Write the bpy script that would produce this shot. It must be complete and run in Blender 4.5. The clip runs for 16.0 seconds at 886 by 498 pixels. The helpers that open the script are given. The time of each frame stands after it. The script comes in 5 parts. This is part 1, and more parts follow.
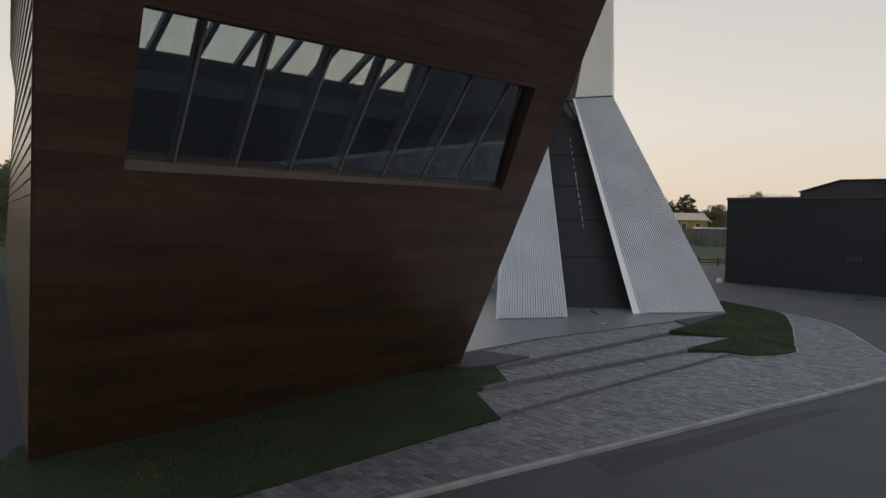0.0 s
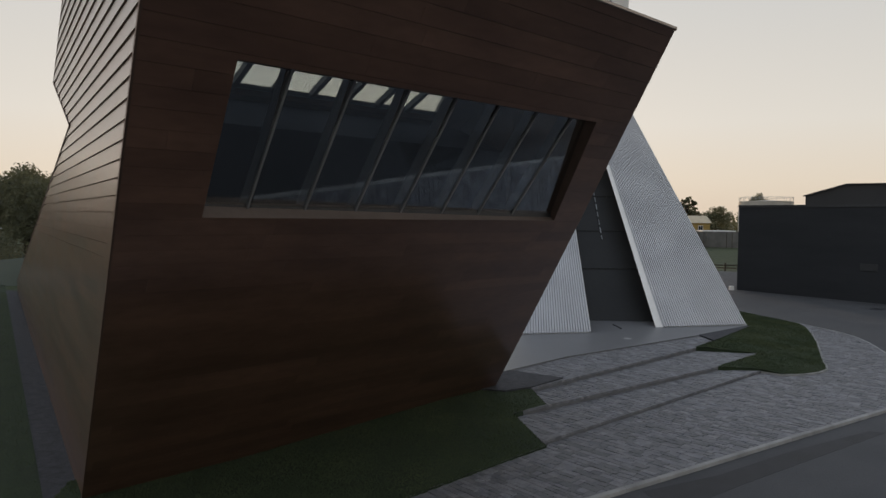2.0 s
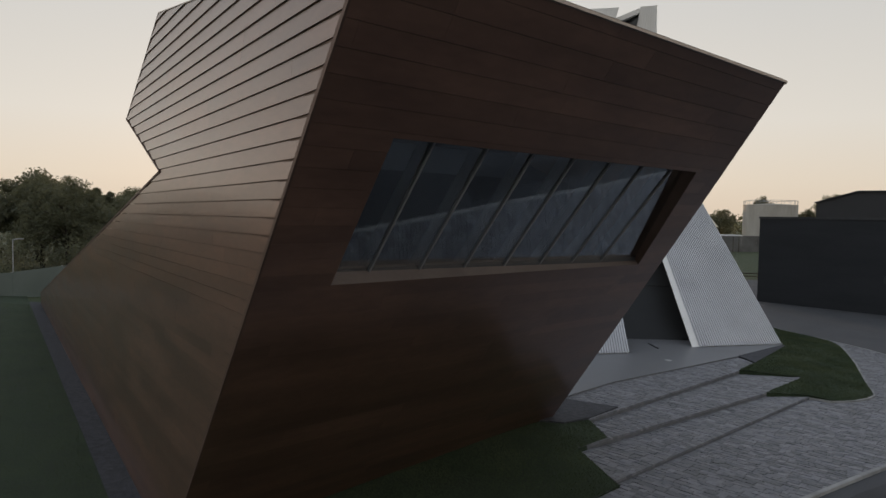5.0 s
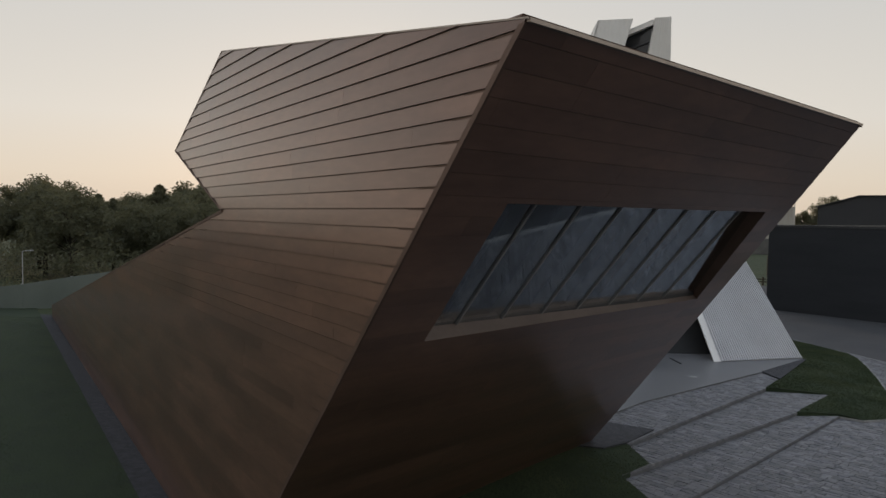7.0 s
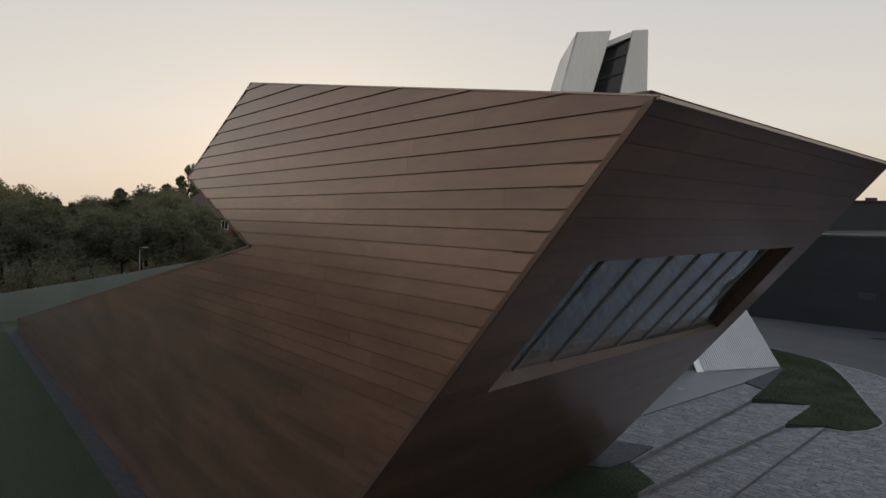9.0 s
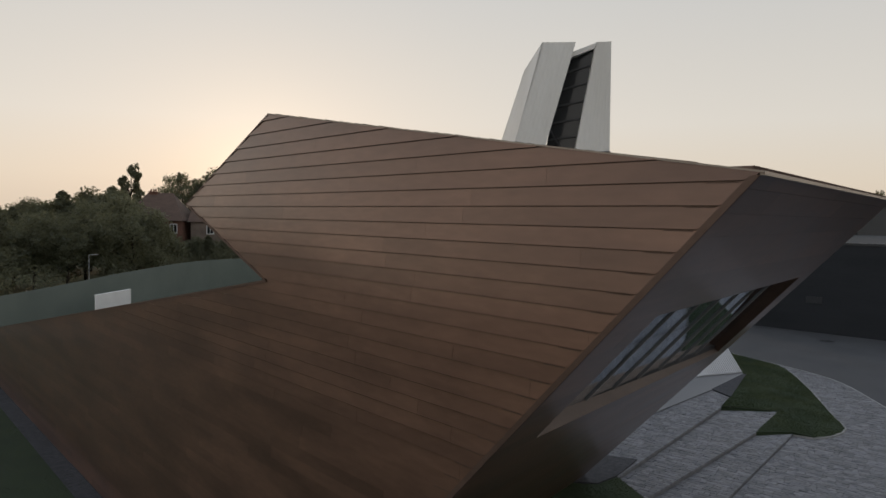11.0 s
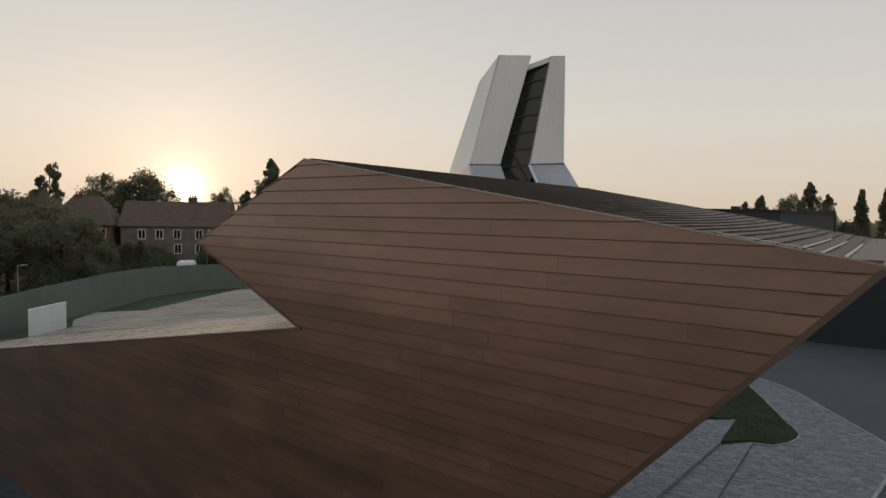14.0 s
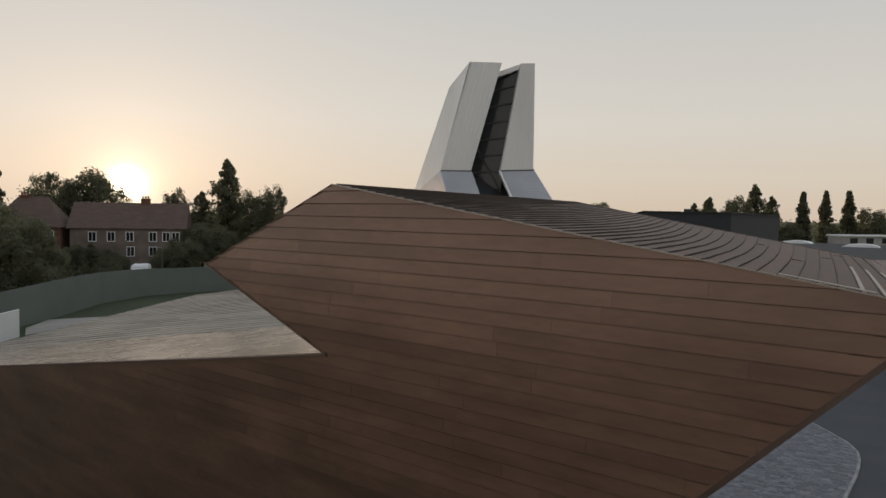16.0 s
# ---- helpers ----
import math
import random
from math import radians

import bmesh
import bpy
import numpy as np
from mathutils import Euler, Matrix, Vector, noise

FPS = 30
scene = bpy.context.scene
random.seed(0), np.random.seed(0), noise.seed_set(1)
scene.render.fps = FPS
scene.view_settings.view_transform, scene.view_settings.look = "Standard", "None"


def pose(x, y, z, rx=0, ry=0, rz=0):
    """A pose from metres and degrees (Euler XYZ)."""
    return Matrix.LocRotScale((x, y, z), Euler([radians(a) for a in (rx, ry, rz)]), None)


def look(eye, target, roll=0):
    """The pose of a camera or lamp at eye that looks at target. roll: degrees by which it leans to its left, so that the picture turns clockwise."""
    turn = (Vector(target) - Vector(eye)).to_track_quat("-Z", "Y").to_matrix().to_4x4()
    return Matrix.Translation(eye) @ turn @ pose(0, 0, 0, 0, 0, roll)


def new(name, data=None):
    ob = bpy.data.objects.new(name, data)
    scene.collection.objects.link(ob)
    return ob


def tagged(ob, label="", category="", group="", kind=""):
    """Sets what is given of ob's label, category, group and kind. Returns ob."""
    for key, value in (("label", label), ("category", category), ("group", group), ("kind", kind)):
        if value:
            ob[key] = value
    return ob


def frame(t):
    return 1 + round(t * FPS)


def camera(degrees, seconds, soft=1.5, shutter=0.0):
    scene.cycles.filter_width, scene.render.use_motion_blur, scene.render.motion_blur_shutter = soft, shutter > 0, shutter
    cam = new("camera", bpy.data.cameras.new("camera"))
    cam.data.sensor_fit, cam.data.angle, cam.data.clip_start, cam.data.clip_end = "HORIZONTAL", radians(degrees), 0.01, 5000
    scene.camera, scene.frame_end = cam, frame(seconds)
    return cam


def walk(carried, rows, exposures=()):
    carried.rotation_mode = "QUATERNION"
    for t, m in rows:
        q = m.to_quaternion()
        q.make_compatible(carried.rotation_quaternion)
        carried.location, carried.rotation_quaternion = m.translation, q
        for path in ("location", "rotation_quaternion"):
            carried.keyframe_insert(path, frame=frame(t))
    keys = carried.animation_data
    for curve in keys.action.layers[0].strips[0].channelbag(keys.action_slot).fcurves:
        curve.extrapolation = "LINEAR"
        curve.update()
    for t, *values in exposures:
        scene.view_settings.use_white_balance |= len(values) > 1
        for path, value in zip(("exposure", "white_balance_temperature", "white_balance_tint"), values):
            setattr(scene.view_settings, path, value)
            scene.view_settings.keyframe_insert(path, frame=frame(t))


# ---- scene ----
cam = camera(65.8, 16.0)
PATH = [
    (0, (-0.137, 0.348, 4.802), (-0.238, 2.343, 4.707), 0.9),
    (0.5, (-0.405, 0.346, 4.942), (-0.503, 2.342, 4.849), 0.8),
    (1, (-0.687, 0.3, 5.098), (-0.784, 2.296, 5.005), 0.8),
    (1.5, (-0.952, 0.349, 5.248), (-1.048, 2.344, 5.154), 0.8),
    (2, (-1.266, 0.427, 5.404), (-1.36, 2.422, 5.311), 0.7),
    (2.5, (-1.549, 0.479, 5.542), (-1.643, 2.474, 5.447), 0.7),
    (3, (-1.849, 0.496, 5.689), (-1.942, 2.492, 5.593), 0.8),
    (3.5, (-2.14, 0.516, 5.816), (-2.23, 2.511, 5.721), 0.8),
    (4, (-2.428, 0.523, 5.968), (-2.519, 2.518, 5.871), 0.9),
    (6.5, (-4.01, 0.571, 6.788), (-4.087, 2.567, 6.692), 0.8),
    (7, (-4.342, 0.619, 6.971), (-4.411, 2.615, 6.874), 0.8),
    (7.5, (-4.669, 0.671, 7.12), (-4.719, 2.668, 7.022), 0.9),
    (8, (-5.005, 0.709, 7.275), (-5.025, 2.706, 7.177), 0.9),
    (8.5, (-5.316, 0.733, 7.415), (-5.306, 2.731, 7.318), 0.8),
    (9, (-5.669, 0.774, 7.573), (-5.619, 2.771, 7.477), 0.8),
    (11.5, (-7.227, 0.993, 8.3), (-6.987, 2.977, 8.202), 0.8),
    (12, (-7.517, 1.036, 8.456), (-7.243, 3.014, 8.357), 0.8),
    (12.5, (-7.812, 1.102, 8.563), (-7.505, 3.076, 8.464), 0.8),
    (13, (-8.111, 1.166, 8.683), (-7.77, 3.134, 8.585), 0.7),
    (13.5, (-8.432, 1.243, 8.796), (-8.059, 3.205, 8.696), 0.8),
    (14, (-8.731, 1.279, 8.91), (-8.323, 3.234, 8.811), 0.8),
    (14.5, (-9.051, 1.349, 9.015), (-8.606, 3.297, 8.915), 0.8),
    (15, (-9.357, 1.44, 9.127), (-8.875, 3.379, 9.026), 0.9),
    (15.5, (-9.636, 1.495, 9.228), (-9.124, 3.426, 9.127), 0.9),
    (16, (-9.939, 1.541, 9.328), (-9.395, 3.463, 9.228), 0.9),
]
walk(cam, [(t, look(eye, target, roll)) for t, eye, target, roll in PATH], [(0.0, 0.10), (6.5, 0.08), (12.0, 0.04), (16.0, -0.03)])

# ---- world, sun ----
SUN_AZ, SUN_EL = -9.0, 1.9
sun_dir = Vector((math.sin(radians(SUN_AZ)) * math.cos(radians(SUN_EL)), math.cos(radians(SUN_AZ)) * math.cos(radians(SUN_EL)), math.sin(radians(SUN_EL))))
world = bpy.data.worlds.new("dusk_sky")
scene.world = world
world.use_nodes = True
wn, wl = world.node_tree.nodes, world.node_tree.links
wn.clear()


def wnode(kind, operation=""):
    n = wn.new(kind)
    if operation:
        n.operation = operation
    return n


w_out = wnode("ShaderNodeOutputWorld")
w_bg = wnode("ShaderNodeBackground")
w_tc = wnode("ShaderNodeTexCoord")
w_sep = wnode("ShaderNodeSeparateXYZ")
w_ramp = wnode("ShaderNodeValToRGB")
wl.new(w_tc.outputs["Generated"], w_sep.inputs[0])
wl.new(w_sep.outputs["Z"], w_ramp.inputs[0])
ramp = w_ramp.color_ramp
SKY_STOPS = [(0.0, (0.70, 0.57, 0.44)), (0.05, (0.725, 0.633, 0.517)), (0.13, (0.71, 0.668, 0.605)), (0.22, (0.65, 0.625, 0.585)), (0.32, (0.58, 0.58, 0.57)), (1.0, (0.52, 0.60, 0.74))]
while len(ramp.elements) < len(SKY_STOPS):
    ramp.elements.new(0.5)
for el, (p, c) in zip(ramp.elements, SKY_STOPS):
    el.position, el.color = p, (*c, 1)
w_dot = wnode("ShaderNodeVectorMath", operation="DOT_PRODUCT")
wl.new(w_tc.outputs["Generated"], w_dot.inputs[0])
w_dot.inputs[1].default_value = sun_dir
w_clamp = wnode("ShaderNodeMath", operation="MAXIMUM")
wl.new(w_dot.outputs["Value"], w_clamp.inputs[0])
w_clamp.inputs[1].default_value = 0.0
w_sky = wnode("ShaderNodeTexSky")
w_sky.sky_type, w_sky.sun_disc = "NISHITA", False
w_sky.sun_elevation, w_sky.sun_rotation, w_sky.dust_density = radians(SUN_EL), radians(SUN_AZ), 3.0
w_mix = wnode("ShaderNodeMix")
w_mix.data_type, w_mix.blend_type = "RGBA", "MIX"
w_mix.inputs[0].default_value = 0.06
w_scale = wnode("ShaderNodeVectorMath", operation="SCALE")
w_scale.inputs["Scale"].default_value = 0.12
wl.new(w_sky.outputs[0], w_scale.inputs[0])
wl.new(w_ramp.outputs[0], w_mix.inputs[6])
wl.new(w_scale.outputs[0], w_mix.inputs[7])
# the aureole round the low sun
last = w_mix.outputs[2]
for power, colour in ((9000, (6.5, 5.6, 4.0)), (1300, (0.52, 0.43, 0.28)), (200, (0.15, 0.125, 0.08)), (45, (0.05, 0.042, 0.03)), (7, (0.058, 0.052, 0.042))):
    w_pow = wnode("ShaderNodeMath", operation="POWER")
    wl.new(w_clamp.outputs[0], w_pow.inputs[0])
    w_pow.inputs[1].default_value = power
    w_mul = wnode("ShaderNodeVectorMath", operation="SCALE")
    w_mul.inputs[0].default_value = colour
    wl.new(w_pow.outputs[0], w_mul.inputs["Scale"])
    w_add = wnode("ShaderNodeVectorMath", operation="ADD")
    wl.new(last, w_add.inputs[0])
    wl.new(w_mul.outputs[0], w_add.inputs[1])
    last = w_add.outputs[0]
wl.new(last, w_bg.inputs[0])
w_bg.inputs[1].default_value = 1.0
wl.new(w_bg.outputs[0], w_out.inputs[0])

sun = new("sun", bpy.data.lights.new("sun", "SUN"))
sun.data.energy, sun.data.angle, sun.data.color = 0.9, radians(0.6), (1.0, 0.66, 0.38)
sun.matrix_world = look((0, 0, 60), Vector((0, 0, 60)) - sun_dir)


# ---- materials ----
def material(name, base, rough=0.7, metal=0.0, tint=0.15, scale=3.0, grain=40.0, bump=0.15, per_piece=0.0, second=None, stretch=(1, 1, 1), depth=0.02, patch=0.5, island=False):
    """A surface with variation at two scales, from stains to grain; second is the colour of the stains."""
    m = bpy.data.materials.new(name)
    m.use_nodes = True
    nt, ln = m.node_tree.nodes, m.node_tree.links
    b = nt["Principled BSDF"]
    b.inputs["Roughness"].default_value, b.inputs["Metallic"].default_value = rough, metal
    tc, mp = nt.new("ShaderNodeTexCoord"), nt.new("ShaderNodeMapping")
    mp.inputs["Scale"].default_value = stretch
    ln.new(tc.outputs["Object"], mp.inputs[0])
    big, fine = nt.new("ShaderNodeTexNoise"), nt.new("ShaderNodeTexNoise")
    big.inputs["Scale"].default_value, big.inputs["Detail"].default_value = scale, 5
    fine.inputs["Scale"].default_value, fine.inputs["Detail"].default_value = grain, 4
    ln.new(mp.outputs[0], big.inputs[0])
    ln.new(mp.outputs[0], fine.inputs[0])
    second = second or [v * (1 - 2.2 * tint) for v in base]
    r = nt.new("ShaderNodeValToRGB")
    r.color_ramp.elements[0].position, r.color_ramp.elements[1].position = patch - 0.18, patch + 0.18
    r.color_ramp.elements[0].color, r.color_ramp.elements[1].color = (*second, 1), (*base, 1)
    ln.new(big.outputs[0], r.inputs[0])
    hsv = nt.new("ShaderNodeHueSaturation")
    ln.new(r.outputs[0], hsv.inputs["Color"])
    val = nt.new("ShaderNodeMath")
    val.operation = "MULTIPLY_ADD"
    ln.new(fine.outputs[0], val.inputs[0])
    val.inputs[1].default_value, val.inputs[2].default_value = tint * 2, 1 - tint
    out = val.outputs[0]
    if per_piece:
        rnd = nt.new("ShaderNodeNewGeometry") if island else nt.new("ShaderNodeObjectInfo")
        vary = nt.new("ShaderNodeMath")
        vary.operation = "MULTIPLY_ADD"
        ln.new(rnd.outputs["Random Per Island" if island else "Random"], vary.inputs[0])
        vary.inputs[1].default_value, vary.inputs[2].default_value = per_piece * 2, 1 - per_piece
        times = nt.new("ShaderNodeMath")
        times.operation = "MULTIPLY"
        ln.new(out, times.inputs[0])
        ln.new(vary.outputs[0], times.inputs[1])
        out = times.outputs[0]
    ln.new(out, hsv.inputs["Value"])
    ln.new(hsv.outputs[0], b.inputs["Base Color"])
    rr = nt.new("ShaderNodeMath")
    rr.operation = "MULTIPLY_ADD"
    ln.new(big.outputs[0], rr.inputs[0])
    rr.inputs[1].default_value, rr.inputs[2].default_value = 0.16, rough - 0.08
    ln.new(rr.outputs[0], b.inputs["Roughness"])
    if bump:
        bp = nt.new("ShaderNodeBump")
        bp.inputs["Strength"].default_value, bp.inputs["Distance"].default_value = bump, depth
        ln.new(fine.outputs[0], bp.inputs["Height"])
        ln.new(bp.outputs[0], b.inputs["Normal"])
    return m


COPPER = material("brown_patinated_copper", (0.212, 0.120, 0.084), 0.39, 0.60, 0.18, 0.8, 6, 0.05, 0.13, second=(0.142, 0.080, 0.058), stretch=(0.6, 0.6, 2.4), depth=0.01)
COPPER.node_tree.nodes["Principled BSDF"].inputs["Coat Weight"].default_value = 0.7
COPPER.node_tree.nodes["Principled BSDF"].inputs["Coat Roughness"].default_value = 0.20
COPPER_TRIM = material("copper_flashing", (0.19, 0.130, 0.105), 0.58, 0.8, 0.1, 2, 20, 0.05)
ROOF_METAL = material("weathered_copper_roof", (0.132, 0.078, 0.053), 0.56, 0.4, 0.25, 2.2, 14, 0.1, 0.16, second=(0.070, 0.045, 0.033))
# roof seams and joints; the seams' shadow is put into this dark colour
SEAM_METAL = material("roof_seam_with_shadow", (0.042, 0.030, 0.024), 0.6, 0.3, 0.15, 2, 20, 0.05)
WING_METAL = material("pale_weathered_wing_roof", (0.40, 0.335, 0.27), 0.27, 0.6, 0.10, 0.8, 12, 0.05, 0.06, second=(0.31, 0.255, 0.205))
# pale metal; on eave and verge its colour stands in for sky sheen
PALE_METAL_SHEEN = material("pale_metal_and_sky_sheen", (0.38, 0.32, 0.27), 0.45, 0.6, 0.08, 1.5, 15, 0.03)
PORCH_GLASS = material("black_porch_glass", (0.034, 0.035, 0.035), 0.45, 0, 0.1, 0.5, 6, 0.05)
WHITE_CLAD = material("white_profiled_metal", (0.57, 0.575, 0.585), 0.45, 0.15, 0.06, 0.4, 10, 0.02, second=(0.47, 0.475, 0.485))
WHITE_PANEL = material("smooth_white_panel", (0.80, 0.79, 0.76), 0.42, 0.05, 0.05, 0.5, 6, 0.02, second=(0.70, 0.685, 0.65), stretch=(1, 1, 0.25))
DARK_METAL = material("dark_frame_metal", (0.045, 0.047, 0.052), 0.45, 0.3, 0.1, 3, 30, 0.03)
SILL_METAL = material("grey_brown_sill", (0.20, 0.158, 0.137), 0.55, 0.4, 0.1, 1.5, 15, 0.03)
FRAME_METAL = material("window_frame_metal", (0.25, 0.253, 0.265), 0.5, 0.2, 0.1, 3, 30, 0.03)
# room behind the window: its shade is put into a near-black colour
INTERIOR = material("shaded_interior_lining", (0.030, 0.031, 0.036), 0.95, 0, 0.1, 1, 20, 0.05)
BLACK_CLAD = material("charcoal_render", (0.034, 0.037, 0.042), 0.7, 0.0, 0.14, 0.5, 9, 0.12, second=(0.027, 0.030, 0.034), stretch=(0.5, 0.5, 2.5))
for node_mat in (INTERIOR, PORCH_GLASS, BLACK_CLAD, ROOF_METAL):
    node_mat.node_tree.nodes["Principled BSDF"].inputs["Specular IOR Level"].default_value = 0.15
HALL_GREY = material("dark_hall_cladding", (0.040, 0.041, 0.045), 0.85, 0, 0.12, 0.3, 8, 0.1, second=(0.032, 0.033, 0.037))
ASPHALT = material("asphalt", (0.066, 0.067, 0.071), 0.85, 0, 0.3, 0.5, 26, 0.7, second=(0.046, 0.048, 0.052), depth=0.015)
ASPHALT_PATCH = material("asphalt_repair", (0.038, 0.038, 0.041), 0.8, 0, 0.2, 1.5, 70, 0.5, depth=0.01)
KERB = material("concrete_kerb", (0.32, 0.32, 0.312), 0.85, 0, 0.15, 2.0, 40, 0.3, 0.06, depth=0.01)
PAVER = material("grey_granite_paver", (0.165, 0.165, 0.169), 0.62, 0, 0.42, 3.5, 30, 0.9, 0.30, second=(0.108, 0.111, 0.126), depth=0.01)
PAVER_FAR = material("grey_granite_paving", (0.165, 0.165, 0.169), 0.62, 0, 0.42, 3.5, 30, 0.9, 0.30, second=(0.108, 0.111, 0.126), depth=0.01, island=True)
JOINT = material("paving_joint_sand", (0.085, 0.084, 0.084), 0.95, 0, 0.2, 5, 60, 0.5, depth=0.01)
SLAB = material("pale_concrete_slab", (0.150, 0.151, 0.155), 0.40, 0, 0.12, 0.7, 30, 0.12, second=(0.130, 0.132, 0.138), depth=0.006)
STEP_EDGE = material("dark_step_riser", (0.135, 0.136, 0.142), 0.8, 0, 0.15, 3, 40, 0.3)
GRASS = material("lawn_soil", (0.026, 0.042, 0.017), 0.95, 0, 0.35, 0.9, 30, 0.9, second=(0.014, 0.026, 0.010), depth=0.03)
BLADE = material("grass_blades", (0.072, 0.092, 0.038), 0.85, 0, 0.25, 0.7, 5, 0.0, 0.26, second=(0.034, 0.056, 0.022), island=True)
MEADOW = material("rough_meadow", (0.050, 0.062, 0.024), 0.95, 0, 0.3, 0.15, 9, 0.9, second=(0.032, 0.046, 0.016), depth=0.08)
GRAVEL = material("dark_gravel", (0.056, 0.057, 0.064), 0.9, 0, 0.6, 6, 28, 1.0, second=(0.026, 0.027, 0.031), depth=0.03)
PLAZA = material("pale_gravel_court", (0.34, 0.315, 0.27), 0.9, 0, 0.14, 0.3, 25, 0.5, second=(0.26, 0.245, 0.215), depth=0.02)
MESH_FENCE = material("green_windbreak_mesh", (0.142, 0.166, 0.145), 0.8, 0, 0.12, 0.4, 60, 0.3, second=(0.116, 0.138, 0.120))
BARK = material("bark", (0.06, 0.045, 0.033), 0.95, 0, 0.3, 4, 25, 0.8)


def leaf_material(name, base, second, glow):
    """Leaves: matt from the front, glowing through where the sky stands behind them."""
    m = material(name, base, 0.7, 0, 0.2, 0.25, 6, 0.0, 0.24, second=second, island=True)
    nt, ln = m.node_tree.nodes, m.node_tree.links
    b, o = nt["Principled BSDF"], nt["Material Output"]
    tr, mix = nt.new("ShaderNodeBsdfTranslucent"), nt.new("ShaderNodeMixShader")
    tr.inputs[0].default_value, mix.inputs[0].default_value = (*glow, 1), 0.5
    ln.new(b.outputs[0], mix.inputs[1])
    ln.new(tr.outputs[0], mix.inputs[2])
    ln.new(mix.outputs[0], o.inputs[0])
    return m


LEAF = leaf_material("leaves", (0.140, 0.150, 0.100), (0.110, 0.122, 0.078), (0.23, 0.21, 0.11))
LEAF_DARK = leaf_material("dark_leaves", (0.120, 0.130, 0.088), (0.092, 0.104, 0.068), (0.20, 0.18, 0.09))
BRICK_FAR = material("red_brick_wall", (0.20, 0.10, 0.07), 0.9, 0, 0.15, 0.8, 14, 0.3)
HOUSE_WALL = material("brown_brick_wall", (0.21, 0.165, 0.135), 0.9, 0, 0.15, 0.8, 14, 0.3)
PLASTER = material("grey_plaster", (0.36, 0.34, 0.31), 0.9, 0, 0.08, 0.5, 12, 0.2)
TILE_ROOF = material("brown_roof_tiles", (0.115, 0.073, 0.053), 0.85, 0, 0.15, 1, 10, 0.4, stretch=(1, 1, 3))
ANNEX_ROOF = material("pale_ribbed_roof_metal", (0.37, 0.325, 0.265), 0.45, 0.15, 0.16, 0.6, 12, 0.06, 0.18, second=(0.28, 0.245, 0.20))
WHITE_PAINT = material("white_paint", (0.75, 0.75, 0.74), 0.55, 0, 0.04, 1, 15, 0.03)
PALE_SHEET = material("pale_yellow_roof_sheet", (0.52, 0.44, 0.30), 0.6, 0, 0.1, 1, 12, 0.1)
GREY_BOARD = material("grey_fence_boards", (0.17, 0.165, 0.155), 0.9, 0, 0.15, 0.6, 14, 0.3, 0.12)
YELLOW = material("yellow_boards", (0.42, 0.29, 0.09), 0.8, 0, 0.1, 1, 12, 0.2)
WOOD = material("weathered_timber", (0.09, 0.07, 0.05), 0.9, 0, 0.2, 3, 30, 0.4)
GALV = material("galvanised_steel", (0.42, 0.43, 0.44), 0.45, 0.7, 0.1, 3, 25, 0.05)
TANK = material("aged_white_tank", (0.50, 0.48, 0.44), 0.7, 0, 0.12, 0.35, 8, 0.1, second=(0.36, 0.33, 0.29), stretch=(1, 1, 0.25))


def glass_material(name, tint, rough=0.03, gloss=0.08):
    m = bpy.data.materials.new(name)
    m.use_nodes = True
    nt, ln = m.node_tree.nodes, m.node_tree.links
    nt.clear()
    o, mix, fr = nt.new("ShaderNodeOutputMaterial"), nt.new("ShaderNodeMixShader"), nt.new("ShaderNodeLayerWeight")
    tr, gl, power, curve = nt.new("ShaderNodeBsdfTransparent"), nt.new("ShaderNodeBsdfGlossy"), nt.new("ShaderNodeMath"), nt.new("ShaderNodeMath")
    fr.inputs[0].default_value = 0.5
    power.operation, curve.operation = "POWER", "MULTIPLY_ADD"
    power.inputs[1].default_value, curve.inputs[1].default_value, curve.inputs[2].default_value = 4.0, 0.9, gloss
    tr.inputs[0].default_value, gl.inputs["Roughness"].default_value = (*tint, 1), rough
    gl.inputs["Color"].default_value = (0.86, 0.92, 1.0, 1)
    ln.new(fr.outputs["Facing"], power.inputs[0])
    ln.new(power.outputs[0], curve.inputs[0])
    ln.new(curve.outputs[0], mix.inputs[0])
    ln.new(tr.outputs[0], mix.inputs[1])
    ln.new(gl.outputs[0], mix.inputs[2])
    ln.new(mix.outputs[0], o.inputs[0])
    return m


GLASS = glass_material("tinted_window_glass", (0.78, 0.82, 0.82), rough=0.03, gloss=0.20)
CLEAR = glass_material("clear_glass", (0.92, 0.93, 0.92))
DARK_GLASS = material("dark_house_glass", (0.02, 0.022, 0.025), 0.12, 0, 0.05, 1, 5, 0)


# ---- building helpers ----
def as_mesh(name, data, smooth=False):
    """A mesh from a bmesh or from (points, faces)."""
    me = bpy.data.meshes.new(name)
    if isinstance(data, tuple):
        me.from_pydata([tuple(p) for p in data[0]], [], data[1])
        me.update()
    else:
        bmesh.ops.recalc_face_normals(data, faces=data.faces)
        data.to_mesh(me)
        data.free()
    if smooth:
        me.shade_smooth()
    return me


def thing(name, label="", category="", group="", kind="", at=None):
    ob = new(name)
    if at is not None:
        ob.location = at
    return tagged(ob, label, category, group, kind)


def part(name, data, mat, parent=None, label="", smooth=False):
    me = data if isinstance(data, bpy.types.Mesh) else as_mesh(name, data, smooth)
    if mat and not me.materials:
        me.materials.append(mat)
    ob = new(name, me)
    if parent is not None:
        ob.parent = parent
        top = parent
        while top.parent:
            top = top.parent
        if top.location.length > 0 and not isinstance(data, bpy.types.Mesh):
            ob.matrix_parent_inverse = Matrix.Translation(-top.location) if parent is top else Matrix()
    return tagged(ob, label)


